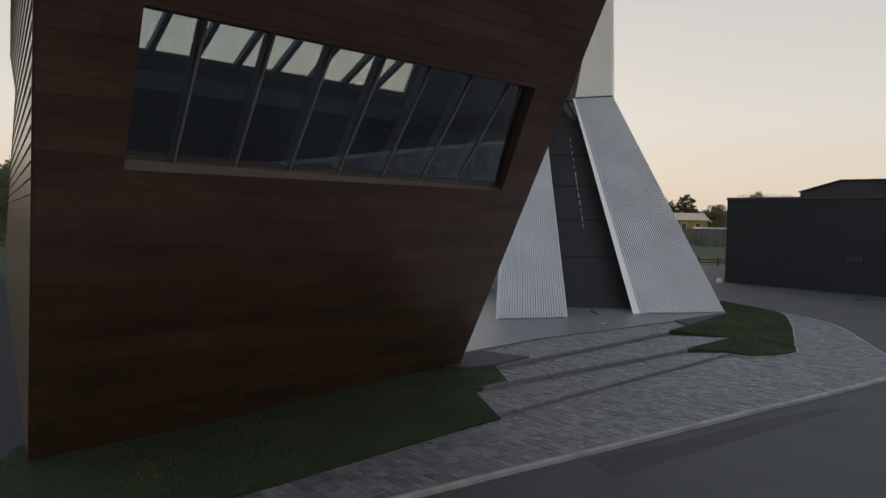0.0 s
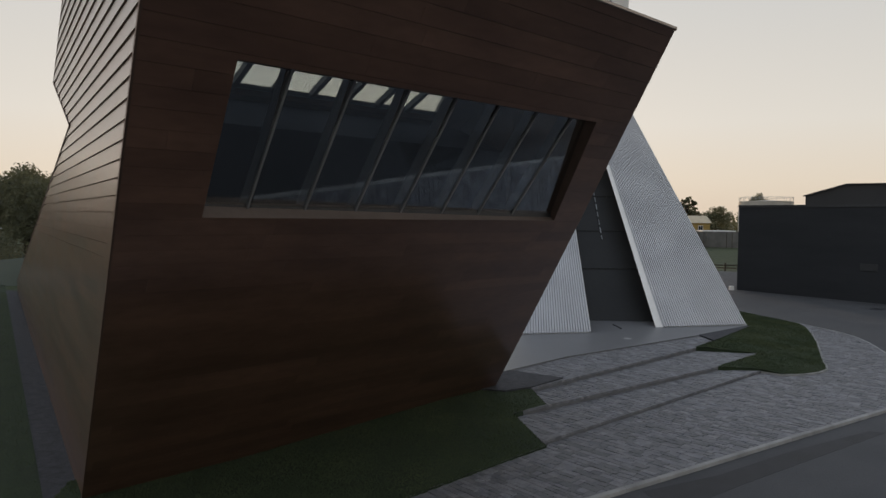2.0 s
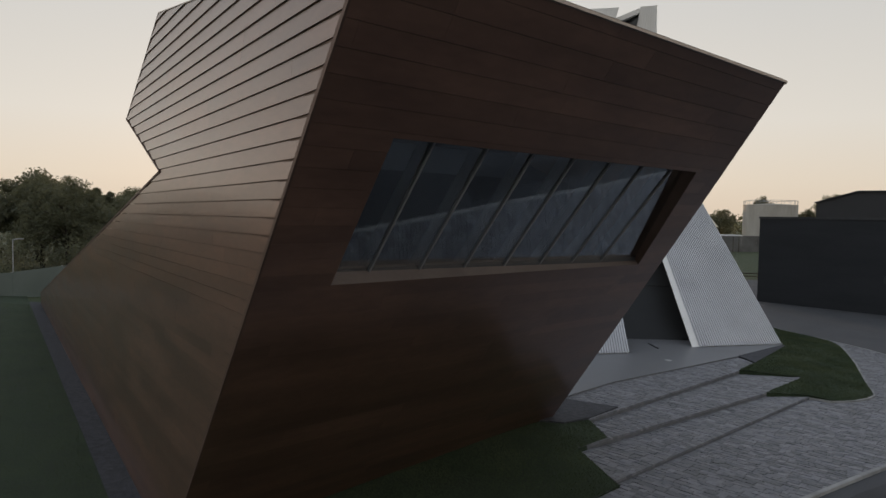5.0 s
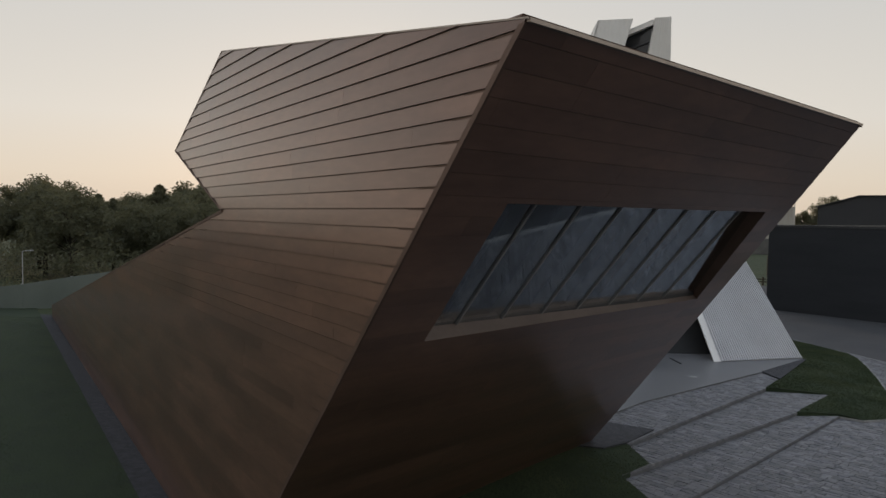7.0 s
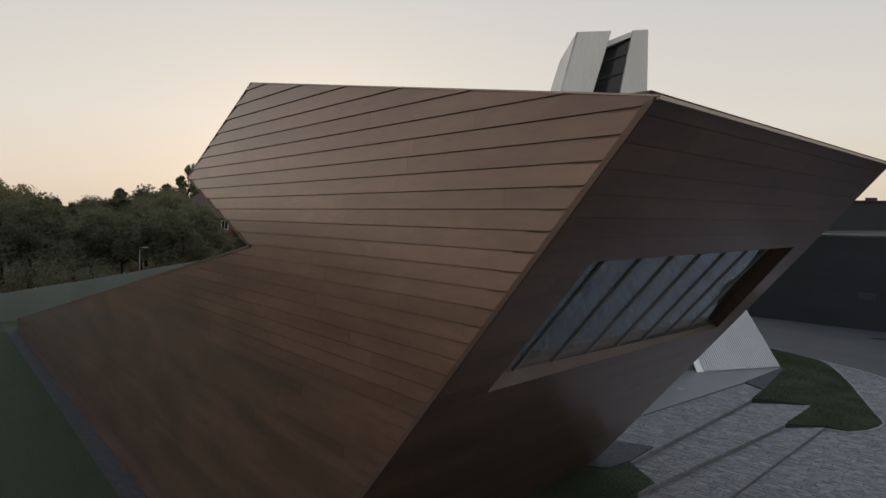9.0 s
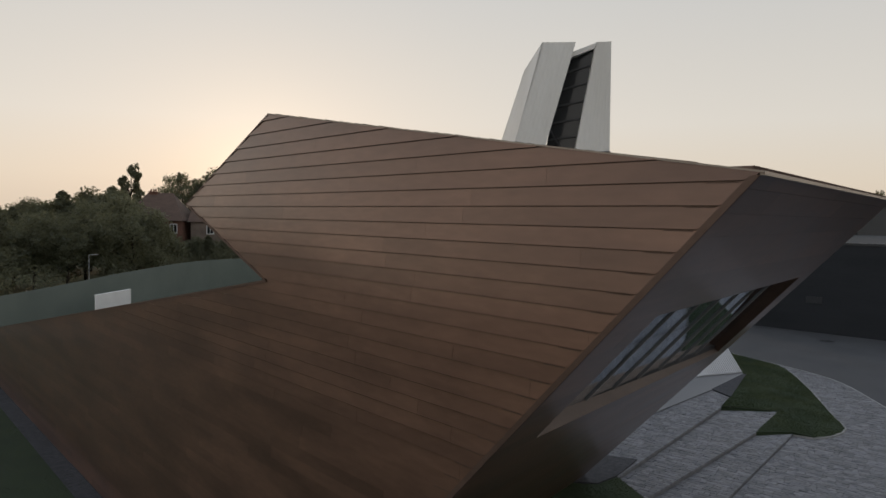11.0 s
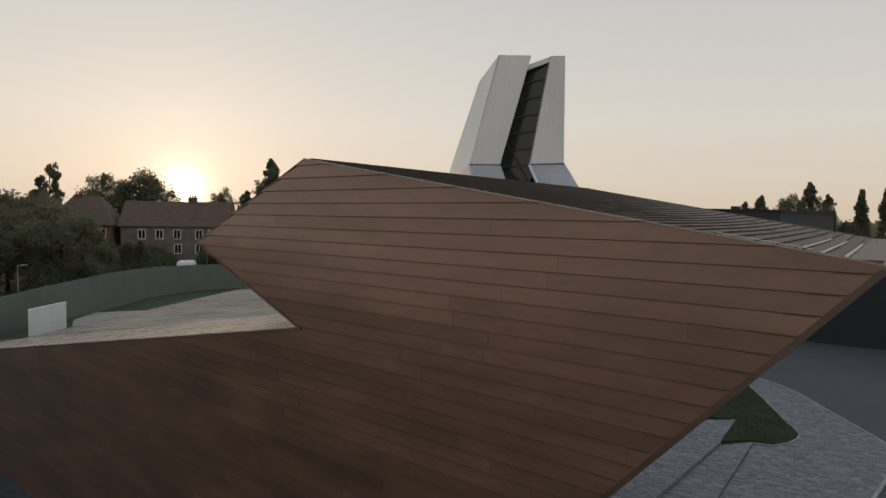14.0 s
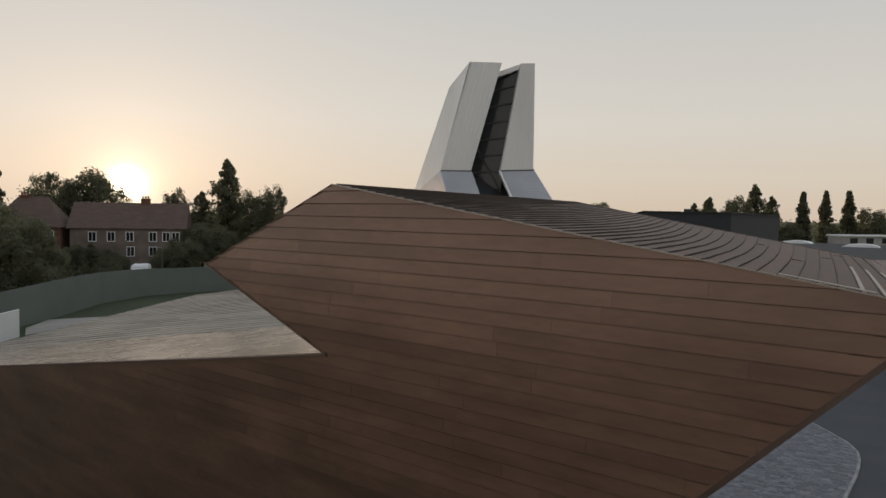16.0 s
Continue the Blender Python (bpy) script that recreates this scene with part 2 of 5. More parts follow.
def solid(bottom, top):
    """Points and faces of a prism between two rings of the same count."""
    n = len(bottom)
    return [*bottom, *top], [tuple(range(n))[::-1], tuple(range(n, 2 * n)), *[(i, (i + 1) % n, n + (i + 1) % n, n + i) for i in range(n)]]


def joined(*solids):
    pts, faces = [], []
    for p, f in solids:
        faces += [tuple(i + len(pts) for i in face) for face in f]
        pts += list(p)
    return pts, faces


def box(x0, y0, z0, x1, y1, z1):
    return solid([(x0, y0, z0), (x1, y0, z0), (x1, y1, z0), (x0, y1, z0)], [(x0, y0, z1), (x1, y0, z1), (x1, y1, z1), (x0, y1, z1)])


def beam(a, b, w, d=None, up=(0, 0, 1)):
    """A bar from a to b, w wide and d deep."""
    a, b = Vector(a), Vector(b)
    d = d or w
    ahead = (b - a).normalized()
    side = ahead.cross(Vector(up))
    side = side.normalized() if side.length > 1e-4 else Vector((1, 0, 0))
    over = side.cross(ahead)
    ring = [side * w / 2 * i + over * d / 2 * j for i, j in ((-1, -1), (1, -1), (1, 1), (-1, 1))]
    return solid([a + r for r in ring], [b + r for r in ring])


def rod(a, b, r0, r1=None, n=8):
    a, b = Vector(a), Vector(b)
    r1 = r0 if r1 is None else r1
    ahead = (b - a).normalized()
    side = ahead.orthogonal().normalized()
    over = ahead.cross(side)
    rings = [[p + (side * math.cos(k * math.tau / n) + over * math.sin(k * math.tau / n)) * r for k in range(n)] for p, r in ((a, r0), (b, r1))]
    return solid(*rings)


def clipped(poly, keep):
    """A convex ring of 2D points cut by the half plane keep(p) >= 0."""
    out = []
    for i, p in enumerate(poly):
        q = poly[(i + 1) % len(poly)]
        a, b = keep(p), keep(q)
        if a >= 0:
            out.append(p)
        if (a >= 0) != (b >= 0):
            t = a / (a - b)
            out.append((p[0] + (q[0] - p[0]) * t, p[1] + (q[1] - p[1]) * t))
    return out


# ---- the plan of the copper building ----
# u runs along the long wall, s across the block, z up; the corner over the road is u = s = 0.
CORNER = Vector((-3.89, 6.10, 0))
U, F = Vector((-0.5897, 0.8076, 0)), Vector((0.7091, 0.7051, 0))
EAVE, FOOT, RIDGE_U, RIDGE_Z = 8.53, 8.47, 8.08, 9.79
TAIL_U, TAIL_Z, NOTCH_U, NOTCH_Z, END_U, END_Z = 11.60, 8.32, 8.20, 7.01, 44.6, 1.05
SIDE_OUT = -Vector((U.y, -U.x, 0))


def B(u, s, z):
    p = CORNER + U * u + F * (s + 0.13 * (1 - z / 8.53))
    return Vector((p.x, p.y, z))


def foot_of(s):
    """How far the front wall's foot lies behind its eave: a little less at the corner over the road."""
    return 8.05 + 0.037 * s


def front(s, z, out=0.0):
    return B(foot_of(s) * (1 - z / EAVE), s, z) + FRONT_N * out


FRONT_N = (B(0, 0, EAVE) - B(FOOT, 0, 0)).cross(F).normalized()
if FRONT_N.z > 0:
    FRONT_N = -FRONT_N


def front_right(z):
    return 11.35 - 3.12 * z / EAVE


def roof_right(u):
    return 8.23 + 3.97 * u / RIDGE_U


def ground_z(x, y):
    """The height of the ground: level by the road, rising gently along the long wall, falling a little to the yard."""
    d = Vector((x, y, 0)) - CORNER
    u = d.dot(U)
    s = d.dot(Vector((U.y, -U.x, 0)))
    left = min(max((u - 10) / 34, 0), 1.2) * 0.66 * min(max((3 - s) / 6, 0), 1)
    fall = -0.18 * min(max((y - 30) / 25, 0), 1) * min(max((x - 12) / 8, 0), 1)
    return left + fall


# ---- ground, road and paving ----
def sheet(name, ring, z, thick, mat, label="", kind="structure"):
    pts = [(x, y, z - thick) for x, y in ring], [(x, y, z) for x, y in ring]
    return tagged(part(name, solid(*pts), mat), label, kind=kind)


def ground():
    xs = [-2500, -900, -400, -220] + list(np.linspace(-150, 150, 76)) + [220, 400, 900, 2500]
    ys = [-900, -300, -100] + list(np.linspace(-40, 200, 61)) + [280, 500, 1200, 3500]
    pts = [(x, y, ground_z(x, y) - 0.06) for y in ys for x in xs]
    n = len(xs)
    faces = [(j * n + i, j * n + i + 1, (j + 1) * n + i + 1, (j + 1) * n + i) for j in range(len(ys) - 1) for i in range(n - 1)]
    tagged(part("ground", (pts, faces), MEADOW), "rough green meadow ground reaching the horizon", kind="structure")


ground()
KERB_LINE = [(-26.0, -7.0), (-9.4, 5.65), (-1.45, 11.72), (0.53, 13.2), (2.89, 14.9), (6.3, 17.43), (9.37, 19.65), (11.7, 21.35), (12.9, 22.35), (13.65, 23.15), (14.2, 24.1), (14.63, 25.6), (15.12, 27.4), (15.7, 29.5), (16.1, 30.9), (16.4, 32.1), (16.55, 33.2), (16.52, 34.2), (16.33, 35.1), (16.05, 36.0), (15.73, 37.2), (15.33, 38.5), (14.45, 41.6), (13.6, 46.0), (13.2, 52.0)]
PA, PB = Vector((0.7091, 0.7051)), Vector((-0.7051, 0.7091))


def ab(a, b):
    """A place on the plan from the distances along and across the steps."""
    p = PA * a + PB * b
    return p.x, p.y


def offset_line(line, d):
    """The line shifted by d to its right."""
    out = []
    for i, p in enumerate(line):
        q, r = line[max(i - 1, 0)], line[min(i + 1, len(line) - 1)]
        t = Vector((r[0] - q[0], r[1] - q[1])).normalized()
        out.append((p[0] + t.y * d, p[1] - t.x * d))
    return out


# the road lies 0.12 m below the paving
road_ring = [*offset_line(KERB_LINE, 0.06), (13.2, 60.0), (16, 78), (30, 74), (60, 40), (60, -30), (-26, -30)]
sheet("road", road_ring, -0.045, 0.06, ASPHALT, "dark asphalt road with a darker repaired strip")
sheet("road_repair", [(2.48, 13.14), (4.3, 14.6), (6.6, 16.35), (9.4, 18.45), (9.1, 18.6), (6.2, 16.75), (3.99, 15.1), (2.16, 14.1)], -0.041, 0.02, ASPHALT_PATCH, "darker strip of repaired asphalt along the kerb")
paving_ring = [*KERB_LINE[1:-2], ab(44, 25), ab(24, 30), ab(13, 20), (-4.0, 13.5), (-12.5, 6.0)]
tagged(part("pavement", solid([(x, y, -0.2) for x, y in paving_ring], [(x, y, 0.026) for x, y in paving_ring]), JOINT), "pavement bed of dark jointing sand", kind="structure")

B1, B2, B3 = 11.4, 12.95, 14.4
STEP = 0.135
TREADS = [("step_1", STEP), ("step_2", 2 * STEP), ("step_3", 3 * STEP)]
TREAD_AB = {
    "step_1": [(11.9, B1), (23.8, B1), (22.7, 12.38), (12.8, 13.15)],
    "step_2": [(12.8, 13.15), (22.7, 12.38), (26.15, 12.45), (24.75, 14.3), (14.77, 14.22)],
    "step_3": [(14.77, 14.22), (24.75, 14.3), (26.6, 14.5), (27.35, 15.5), (19.0, 16.27), (15.9, 16.1)],
}
TREAD_RINGS = {name: [ab(*p) for p in ring] for name, ring in TREAD_AB.items()}
for name, z in TREADS:
    ring = TREAD_RINGS[name]
    mid = Vector((sum(p[0] for p in ring) / len(ring), sum(p[1] for p in ring) / len(ring)))
    ring = [tuple(mid + (Vector(p) - mid) * 0.998) for p in ring]
    tagged(part(name, solid([(x, y, -0.15) for x, y in ring], [(x, y, z - 0.02) for x, y in ring]), STEP_EDGE), "broad low step of dark stone", kind="structure")

SLAB_RING = [ab(15.0, 16.08), ab(15.9, 16.1), ab(19.0, 16.27), ab(27.35, 15.5), ab(31.5, 15.36), (11.78, 33.6), (11.9, 38.0), (11, 44), (4, 47), (-3, 44), (-3.5, 26.0)]
tagged(part("terrace", solid([(x, y, -0.15) for x, y in SLAB_RING], [(x, y, 0.46) for x, y in SLAB_RING]), SLAB), "pale smooth concrete terrace in front of the tower", kind="structure")


def inside(ring, x, y):
    odd = False
    for (x0, y0), (x1, y1) in zip(ring, ring[1:] + ring[:1]):
        if (y0 > y) != (y1 > y) and x < x0 + (y - y0) / (y1 - y0) * (x1 - x0):
            odd = not odd
    return odd


def island_z(x, y):
    """The lawn island falls from the steps towards the road."""
    a, b = PA.dot(Vector((x, y))), PB.dot(Vector((x, y)))
    right = max(0, a - 26.8)
    return 0.09 + min(0.355, 0.092 * (1 + 0.08 * right) * max(0, b - 10.2 - 0.46 * right)) * min(max((37.5 - a) / 4, 0), 1)


def shade_lawn_z(x, y):
    a, b = PA.dot(Vector((x, y))), PB.dot(Vector((x, y)))
    return 0.09 + 0.105 * max(0, min(b, 14.4) - 11.4) * min(max((a - 6) / 6, 0), 1)


def lawn(name, ring, height, label):
    """A lawn of small turf squares that follows a height, over a skirt along its ring."""
    n = len(ring)
    pts = [(x, y, -0.2) for x, y in ring] + [(x, y, height(x, y) - 0.01) for x, y in ring]
    faces = [(i, (i + 1) % n, n + (i + 1) % n, n + i) for i in range(n)]
    cell = 0.07
    x0, x1 = min(p[0] for p in ring), max(p[0] for p in ring)
    y0, y1 = min(p[1] for p in ring), max(p[1] for p in ring)
    at = {}

    def corner(i, j):
        if (i, j) not in at:
            at[i, j] = len(pts)
            x, y = x0 + i * cell, y0 + j * cell
            pts.append((x, y, height(x, y) + 0.012 * noise.noise((x * 0.8, y * 0.8, 0))))
        return at[i, j]

    for i in range(int((x1 - x0) / cell) + 1):
        for j in range(int((y1 - y0) / cell) + 1):
            if inside(ring, x0 + (i + 0.5) * cell, y0 + (j + 0.5) * cell):
                faces.append((corner(i, j), corner(i + 1, j), corner(i + 1, j + 1), corner(i, j + 1)))
    return tagged(part(name, (pts, faces), GRASS), label, kind="structure")


LAWN_R = [ab(24.75, 14.3), ab(26.15, 12.45), ab(22.65, 12.38), ab(23.85, B1), (9.44, 24.48), (10.3, 24.65), (10.95, 25.02), (11.45, 25.5), (11.75, 26.15), (12.0, 26.9), (12.8, 28.7), (13.85, 31.15), (14.85, 33.75), (15.4, 35.4), (15.62, 36.7), (15.2, 38.5), (14.3, 41.3), (13.0, 41.0), (11.8, 34.6), ab(31.6, 15.3), ab(26.6, 14.5)]
lawn("lawn_terrace", LAWN_R, island_z, "mown lawn island between steps and road")
edging = thing("lawn_edging", "narrow pale concrete edging round the lawn", "edging", kind="structure")
for (x0, y0), (x1, y1) in zip(LAWN_R[3:13], LAWN_R[4:14]):
    part("edging_stone", beam((x0, y0, 0.02), (x1, y1, 0.02), 0.07, 0.17), KERB, edging)
LAWN_L = [ab(11.85, 11.25), ab(12.75, 13.12), ab(14.13, 13.13), ab(14.75, 14.2), ab(14.3, 15.5), ab(12.0, 16.2), ab(2.9, 16.0), ab(2.4, 15.2), ab(0, 14.4), ab(-8, 12.0), (-13.5, 9.5), (-8.1, 7.7), ab(5.1, 10.95), ab(9.9, 11.2)]
lawn("lawn_wall", LAWN_L, shade_lawn_z, "mown lawn in the shade of the overhanging wall")
GRAVEL_RING = [ab(14.8, 14.25), ab(16.45, 14.35), ab(16.1, 15.31), ab(15.9, 16.1), ab(14.5, 16.6), ab(12.5, 16.4), ab(13.8, 14.4)]
tagged(part("gravel_bed", solid([(x, y, 0) for x, y in GRAVEL_RING], [(x, y, min(0.472, shade_lawn_z(x, y) + 0.05)) for x, y in GRAVEL_RING]), GRAVEL), "bed of dark gravel at the foot of the wall", kind="structure")
GRAVEL_R = [ab(26.55, 14.45), ab(31.6, 15.22), ab(31.5, 15.37), ab(27.35, 15.52)]
gravel_top = [(*GRAVEL_R[0], 0.47), (*GRAVEL_R[1], 0.475), (*GRAVEL_R[2], 0.475), (*GRAVEL_R[3], 0.475)]
tagged(part("gravel_bed", solid([(x, y, -0.1) for x, y, z in gravel_top], gravel_top), GRAVEL), "bed of dark gravel beside the tower", kind="structure")

strip = []
for k in range(20):
    u = 7.0 + 38.5 * k / 19
    for d in (0.0, 0.62):
        p = B(u, 0, 0) + SIDE_OUT * d
        strip.append((p.x, p.y, ground_z(p.x, p.y) + 0.02))
tagged(part("gravel_strip", (strip, [(2 * k, 2 * k + 1, 2 * k + 3, 2 * k + 2) for k in range(19)]), GRAVEL), "dark gravel strip along the long wall", kind="structure")
lawn_pts = []
for k in range(24):
    u = 2.0 + 52 * k / 23
    for d in (0.62, 3.0, 7.0, 14.0, 22.0):
        p = B(u, 0, 0) + SIDE_OUT * d
        lawn_pts.append((p.x, p.y, ground_z(p.x, p.y) + 0.03))
tagged(part("lawn_side", (lawn_pts, [(5 * k + j, 5 * k + j + 1, 5 * k + j + 6, 5 * k + j + 5) for k in range(23) for j in range(4)]), GRASS), "mown lawn beside the long copper wall", kind="structure")

# kerb stones
kerb = thing("kerb", "grey concrete kerb along the road", "kerb", kind="structure")
run, carry = [], 0.0
for p, q in zip(KERB_LINE[1:], KERB_LINE[2:]):
    length = math.dist(p, q)
    while carry < length:
        run.append((p[0] + (q[0] - p[0]) * carry / length, p[1] + (q[1] - p[1]) * carry / length))
        carry += 1.0
    carry -= length
for p, q in zip(run, run[1:]):
    t = Vector((q[0] - p[0], q[1] - p[1])).normalized()
    n = Vector((t.y, -t.x))
    ring = [(p[0] + t.x * 0.005, p[1] + t.y * 0.005), (q[0] - t.x * 0.005, q[1] - t.y * 0.005)]
    quad = [ring[0], ring[1], (ring[1][0] + n.x * 0.10, ring[1][1] + n.y * 0.10), (ring[0][0] + n.x * 0.10, ring[0][1] + n.y * 0.10)]
    shrink = [quad[0], quad[1], (quad[2][0] - n.x * 0.02, quad[2][1] - n.y * 0.02), (quad[3][0] - n.x * 0.02, quad[3][1] - n.y * 0.02)]
    pts, faces = joined(solid([(x, y, -0.2) for x, y in quad], [(x, y, 0.035) for x, y in quad]), solid([(x, y, 0.035) for x, y in quad], [(x, y, 0.052) for x, y in shrink]))
    part("kerb_stone", (pts, faces), KERB, kerb)

# ---- the copper building: shell ----
museum = thing("copper_building", "angular museum block clad in brown patinated copper panels", "building")
WALL_T = 0.22
WIN_Z0, WIN_Z1 = 5.36, 7.12


def win_s(side, z):
    return 0.95 if side == 0 else 8.5 - 0.7 * (z - WIN_Z0) / (WIN_Z1 - WIN_Z0)


def slab_of(ring, inward):
    inward = Vector(inward)
    return solid([p + inward for p in ring], ring)


FI = U * 0.28
pieces = [
    [front(0, -0.4, -0.07), front(front_right(-0.4), -0.4, -0.07), front(front_right(WIN_Z0), WIN_Z0, -0.07), front(0, WIN_Z0, -0.07)],
    [front(0, WIN_Z1, -0.07), front(front_right(WIN_Z1), WIN_Z1, -0.07), front(front_right(EAVE), EAVE, -0.07), front(0, EAVE, -0.07)],
    [front(0, WIN_Z0, -0.07), front(win_s(0, WIN_Z0), WIN_Z0, -0.07), front(win_s(0, WIN_Z1), WIN_Z1, -0.07), front(0, WIN_Z1, -0.07)],
    [front(win_s(1, WIN_Z0), WIN_Z0, -0.07), front(front_right(WIN_Z0), WIN_Z0, -0.07), front(front_right(WIN_Z1), WIN_Z1, -0.07), front(win_s(1, WIN_Z1), WIN_Z1, -0.07)],
]
part("front_wall", joined(*[slab_of(r, FI) for r in pieces]), COPPER_TRIM, museum)
SI = -SIDE_OUT * WALL_T


def foot_at(z):
    return foot_of(0) * (1 - z / EAVE)


UPPER = [(foot_at(NOTCH_Z), NOTCH_Z), (NOTCH_U, NOTCH_Z), (TAIL_U, TAIL_Z), (RIDGE_U, RIDGE_Z), (0.0, EAVE)]
LOWER = [(foot_of(0) + 0.28, -0.3), (END_U, 0.3), (END_U, END_Z), (NOTCH_U, NOTCH_Z), (foot_at(NOTCH_Z), NOTCH_Z)]
inner = [[(u + (0.06 if abs(u - foot_at(z)) < 0.35 else 0), z) for u, z in ring] for ring in (UPPER, LOWER)]
part("side_wall", joined(*[slab_of([B(u, 0, z) for u, z in ring], SI) for ring in inner]), COPPER_TRIM, museum)
WING = 6.2
TAIL_S = roof_right(RIDGE_U)
down = Vector((0, 0, -0.2))
roof_deck = [B(0.02, 0, EAVE - 0.03), B(0.02, 8.23, EAVE - 0.03), B(RIDGE_U, TAIL_S, RIDGE_Z - 0.03), B(RIDGE_U, 0, RIDGE_Z - 0.03)]
under = [B(0.25, 0.02, EAVE - 0.22), B(0.25, 8.3, EAVE - 0.22), B(RIDGE_U, TAIL_S, RIDGE_Z - 0.2), B(RIDGE_U, 0.02, RIDGE_Z - 0.2)]
part("roof", solid(under, roof_deck), ROOF_METAL, museum)


def back(u, s):
    return B(u, s, RIDGE_Z + (TAIL_Z - RIDGE_Z) * (u - RIDGE_U) / (TAIL_U - RIDGE_U))


U0, U1, S0, S1 = 8.2, 10.78, 0.5, 10.85
rings = [[back(RIDGE_U, 0.03), back(RIDGE_U, TAIL_S), back(U0, TAIL_S), back(U0, 0.03)], [back(U1, 0.03), back(U1, TAIL_S), back(TAIL_U - 0.3, TAIL_S), back(TAIL_U - 0.3, 0.03)],
         [back(U0, 0), back(U0, S0), back(U1, S0), back(U1, 0)], [back(U0, S1), back(U0, TAIL_S), back(U1, TAIL_S), back(U1, S1)]]
part("rear_roof", joined(*[slab_of(r, down) for r in rings]), ROOF_METAL, museum)
skylight = part("skylight", joined(*[beam(back(u, S0), back(u, S1), 0.08, 0.12) for u in (U0 + 0.04, U1 - 0.04)]), DARK_METAL, museum, "long glazed strip in the rear roof slope")
SKEW = 0.30
stops = [S0, *[0.62 + 1.118 * k for k in range(9)], S1]


def skylight_edge(u):
    """The far end of the glazing runs askew to its bars."""
    return 9.95 + 0.352 * (u - U0)


for k, s in enumerate(stops):
    head = min(s + SKEW, skylight_edge(U0)) if k else s
    if k:
        part("skylight_bar", beam(back(U1, s), back(U0, head), 0.15, 0.16), DARK_METAL, skylight)
    if k < len(stops) - 1:
        e = stops[k + 1]
        ring = [back(U0 + 0.02, head), back(U0 + 0.02, max(head + 0.02, min(e + SKEW, skylight_edge(U0)))), back(U1 - 0.02, e), back(U1 - 0.02, s)]
        part("pane", slab_of([p + Vector((0, 0, 0.03)) for p in ring], (0, 0, -0.012)), CLEAR, skylight).visible_shadow = False
part("skylight_end", slab_of([back(U0, skylight_edge(U0)), back(U0, S1 + 0.06), back(U1, S1 + 0.06), back(U1, skylight_edge(U1))], (0, 0, -0.15)), ROOF_METAL, skylight)
lift = Vector((0, 0, 0.2))
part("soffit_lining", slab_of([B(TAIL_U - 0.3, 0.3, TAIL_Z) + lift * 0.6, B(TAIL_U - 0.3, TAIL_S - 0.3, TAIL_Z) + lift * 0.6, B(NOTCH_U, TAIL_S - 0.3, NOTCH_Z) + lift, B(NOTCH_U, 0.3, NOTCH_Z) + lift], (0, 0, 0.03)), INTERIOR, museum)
part("rear_soffit", slab_of([B(TAIL_U - 0.36, 0.03, TAIL_Z - 0.14), B(TAIL_U - 0.36, TAIL_S, TAIL_Z - 0.14), B(NOTCH_U, TAIL_S, NOTCH_Z), B(NOTCH_U, 0.03, NOTCH_Z)], (0, 0, 0.18)), COPPER_TRIM, museum)
part("rear_wall", slab_of([B(NOTCH_U, WING, NOTCH_Z), B(NOTCH_U, TAIL_S, NOTCH_Z), B(9.4, 10.6, 0), B(9.4, WING, 0)], -U * 0.2), COPPER_TRIM, museum)
part("right_wall", joined(slab_of([B(FOOT, 11.35, 0), B(0, 8.23, EAVE), B(RIDGE_U, TAIL_S, RIDGE_Z), B(NOTCH_U, TAIL_S, NOTCH_Z)], -F * WALL_T),
                          slab_of([B(RIDGE_U, TAIL_S, RIDGE_Z), B(TAIL_U, TAIL_S, TAIL_Z), B(NOTCH_U, TAIL_S, NOTCH_Z)], -F * WALL_T),
                          slab_of([B(FOOT, 11.35, 0), B(NOTCH_U, TAIL_S, NOTCH_Z), B(9.4, 10.6, 0)], -F * WALL_T)), COPPER_TRIM, museum)
wing_top = [B(NOTCH_U, 0, NOTCH_Z), B(NOTCH_U, WING, NOTCH_Z), B(END_U, WING, END_Z), B(END_U, 0, END_Z)]
part("wing_roof", slab_of(wing_top, down), WING_METAL, museum, "low sloping wing roof of pale weathered metal")
part("wing_wall", slab_of([B(NOTCH_U, WING, NOTCH_Z), B(END_U, WING, END_Z), B(END_U, WING, -0.2), B(NOTCH_U, WING, -0.2)], -F * WALL_T), COPPER_TRIM, museum)
part("wing_end", slab_of([B(END_U, 0, END_Z), B(END_U, WING, END_Z), B(END_U, WING, -0.2), B(END_U, 0, 0.2)], -U * WALL_T), COPPER_TRIM, museum)
# floor and rear wall coloured near-black to stand in for the room's shade
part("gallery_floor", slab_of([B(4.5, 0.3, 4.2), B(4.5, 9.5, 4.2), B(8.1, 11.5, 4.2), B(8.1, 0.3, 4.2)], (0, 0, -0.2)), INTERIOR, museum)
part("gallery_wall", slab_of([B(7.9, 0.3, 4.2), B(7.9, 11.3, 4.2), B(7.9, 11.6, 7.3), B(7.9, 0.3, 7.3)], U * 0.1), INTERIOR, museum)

# edge trims, a few millimetres proud
def coping(name, a, b, w, h, inset, mat=None):
    """A flat capping along an edge, from a to b, w wide and h high, laid inset from the wall's face."""
    shift, up = F * inset, Vector((0, 0, h))
    lead = F * w
    part(name, solid([a + shift, b + shift, b + shift + lead, a + shift + lead], [a + shift + up, b + shift + up, b + shift + lead + up, a + shift + lead + up]), mat or COPPER_TRIM, museum)


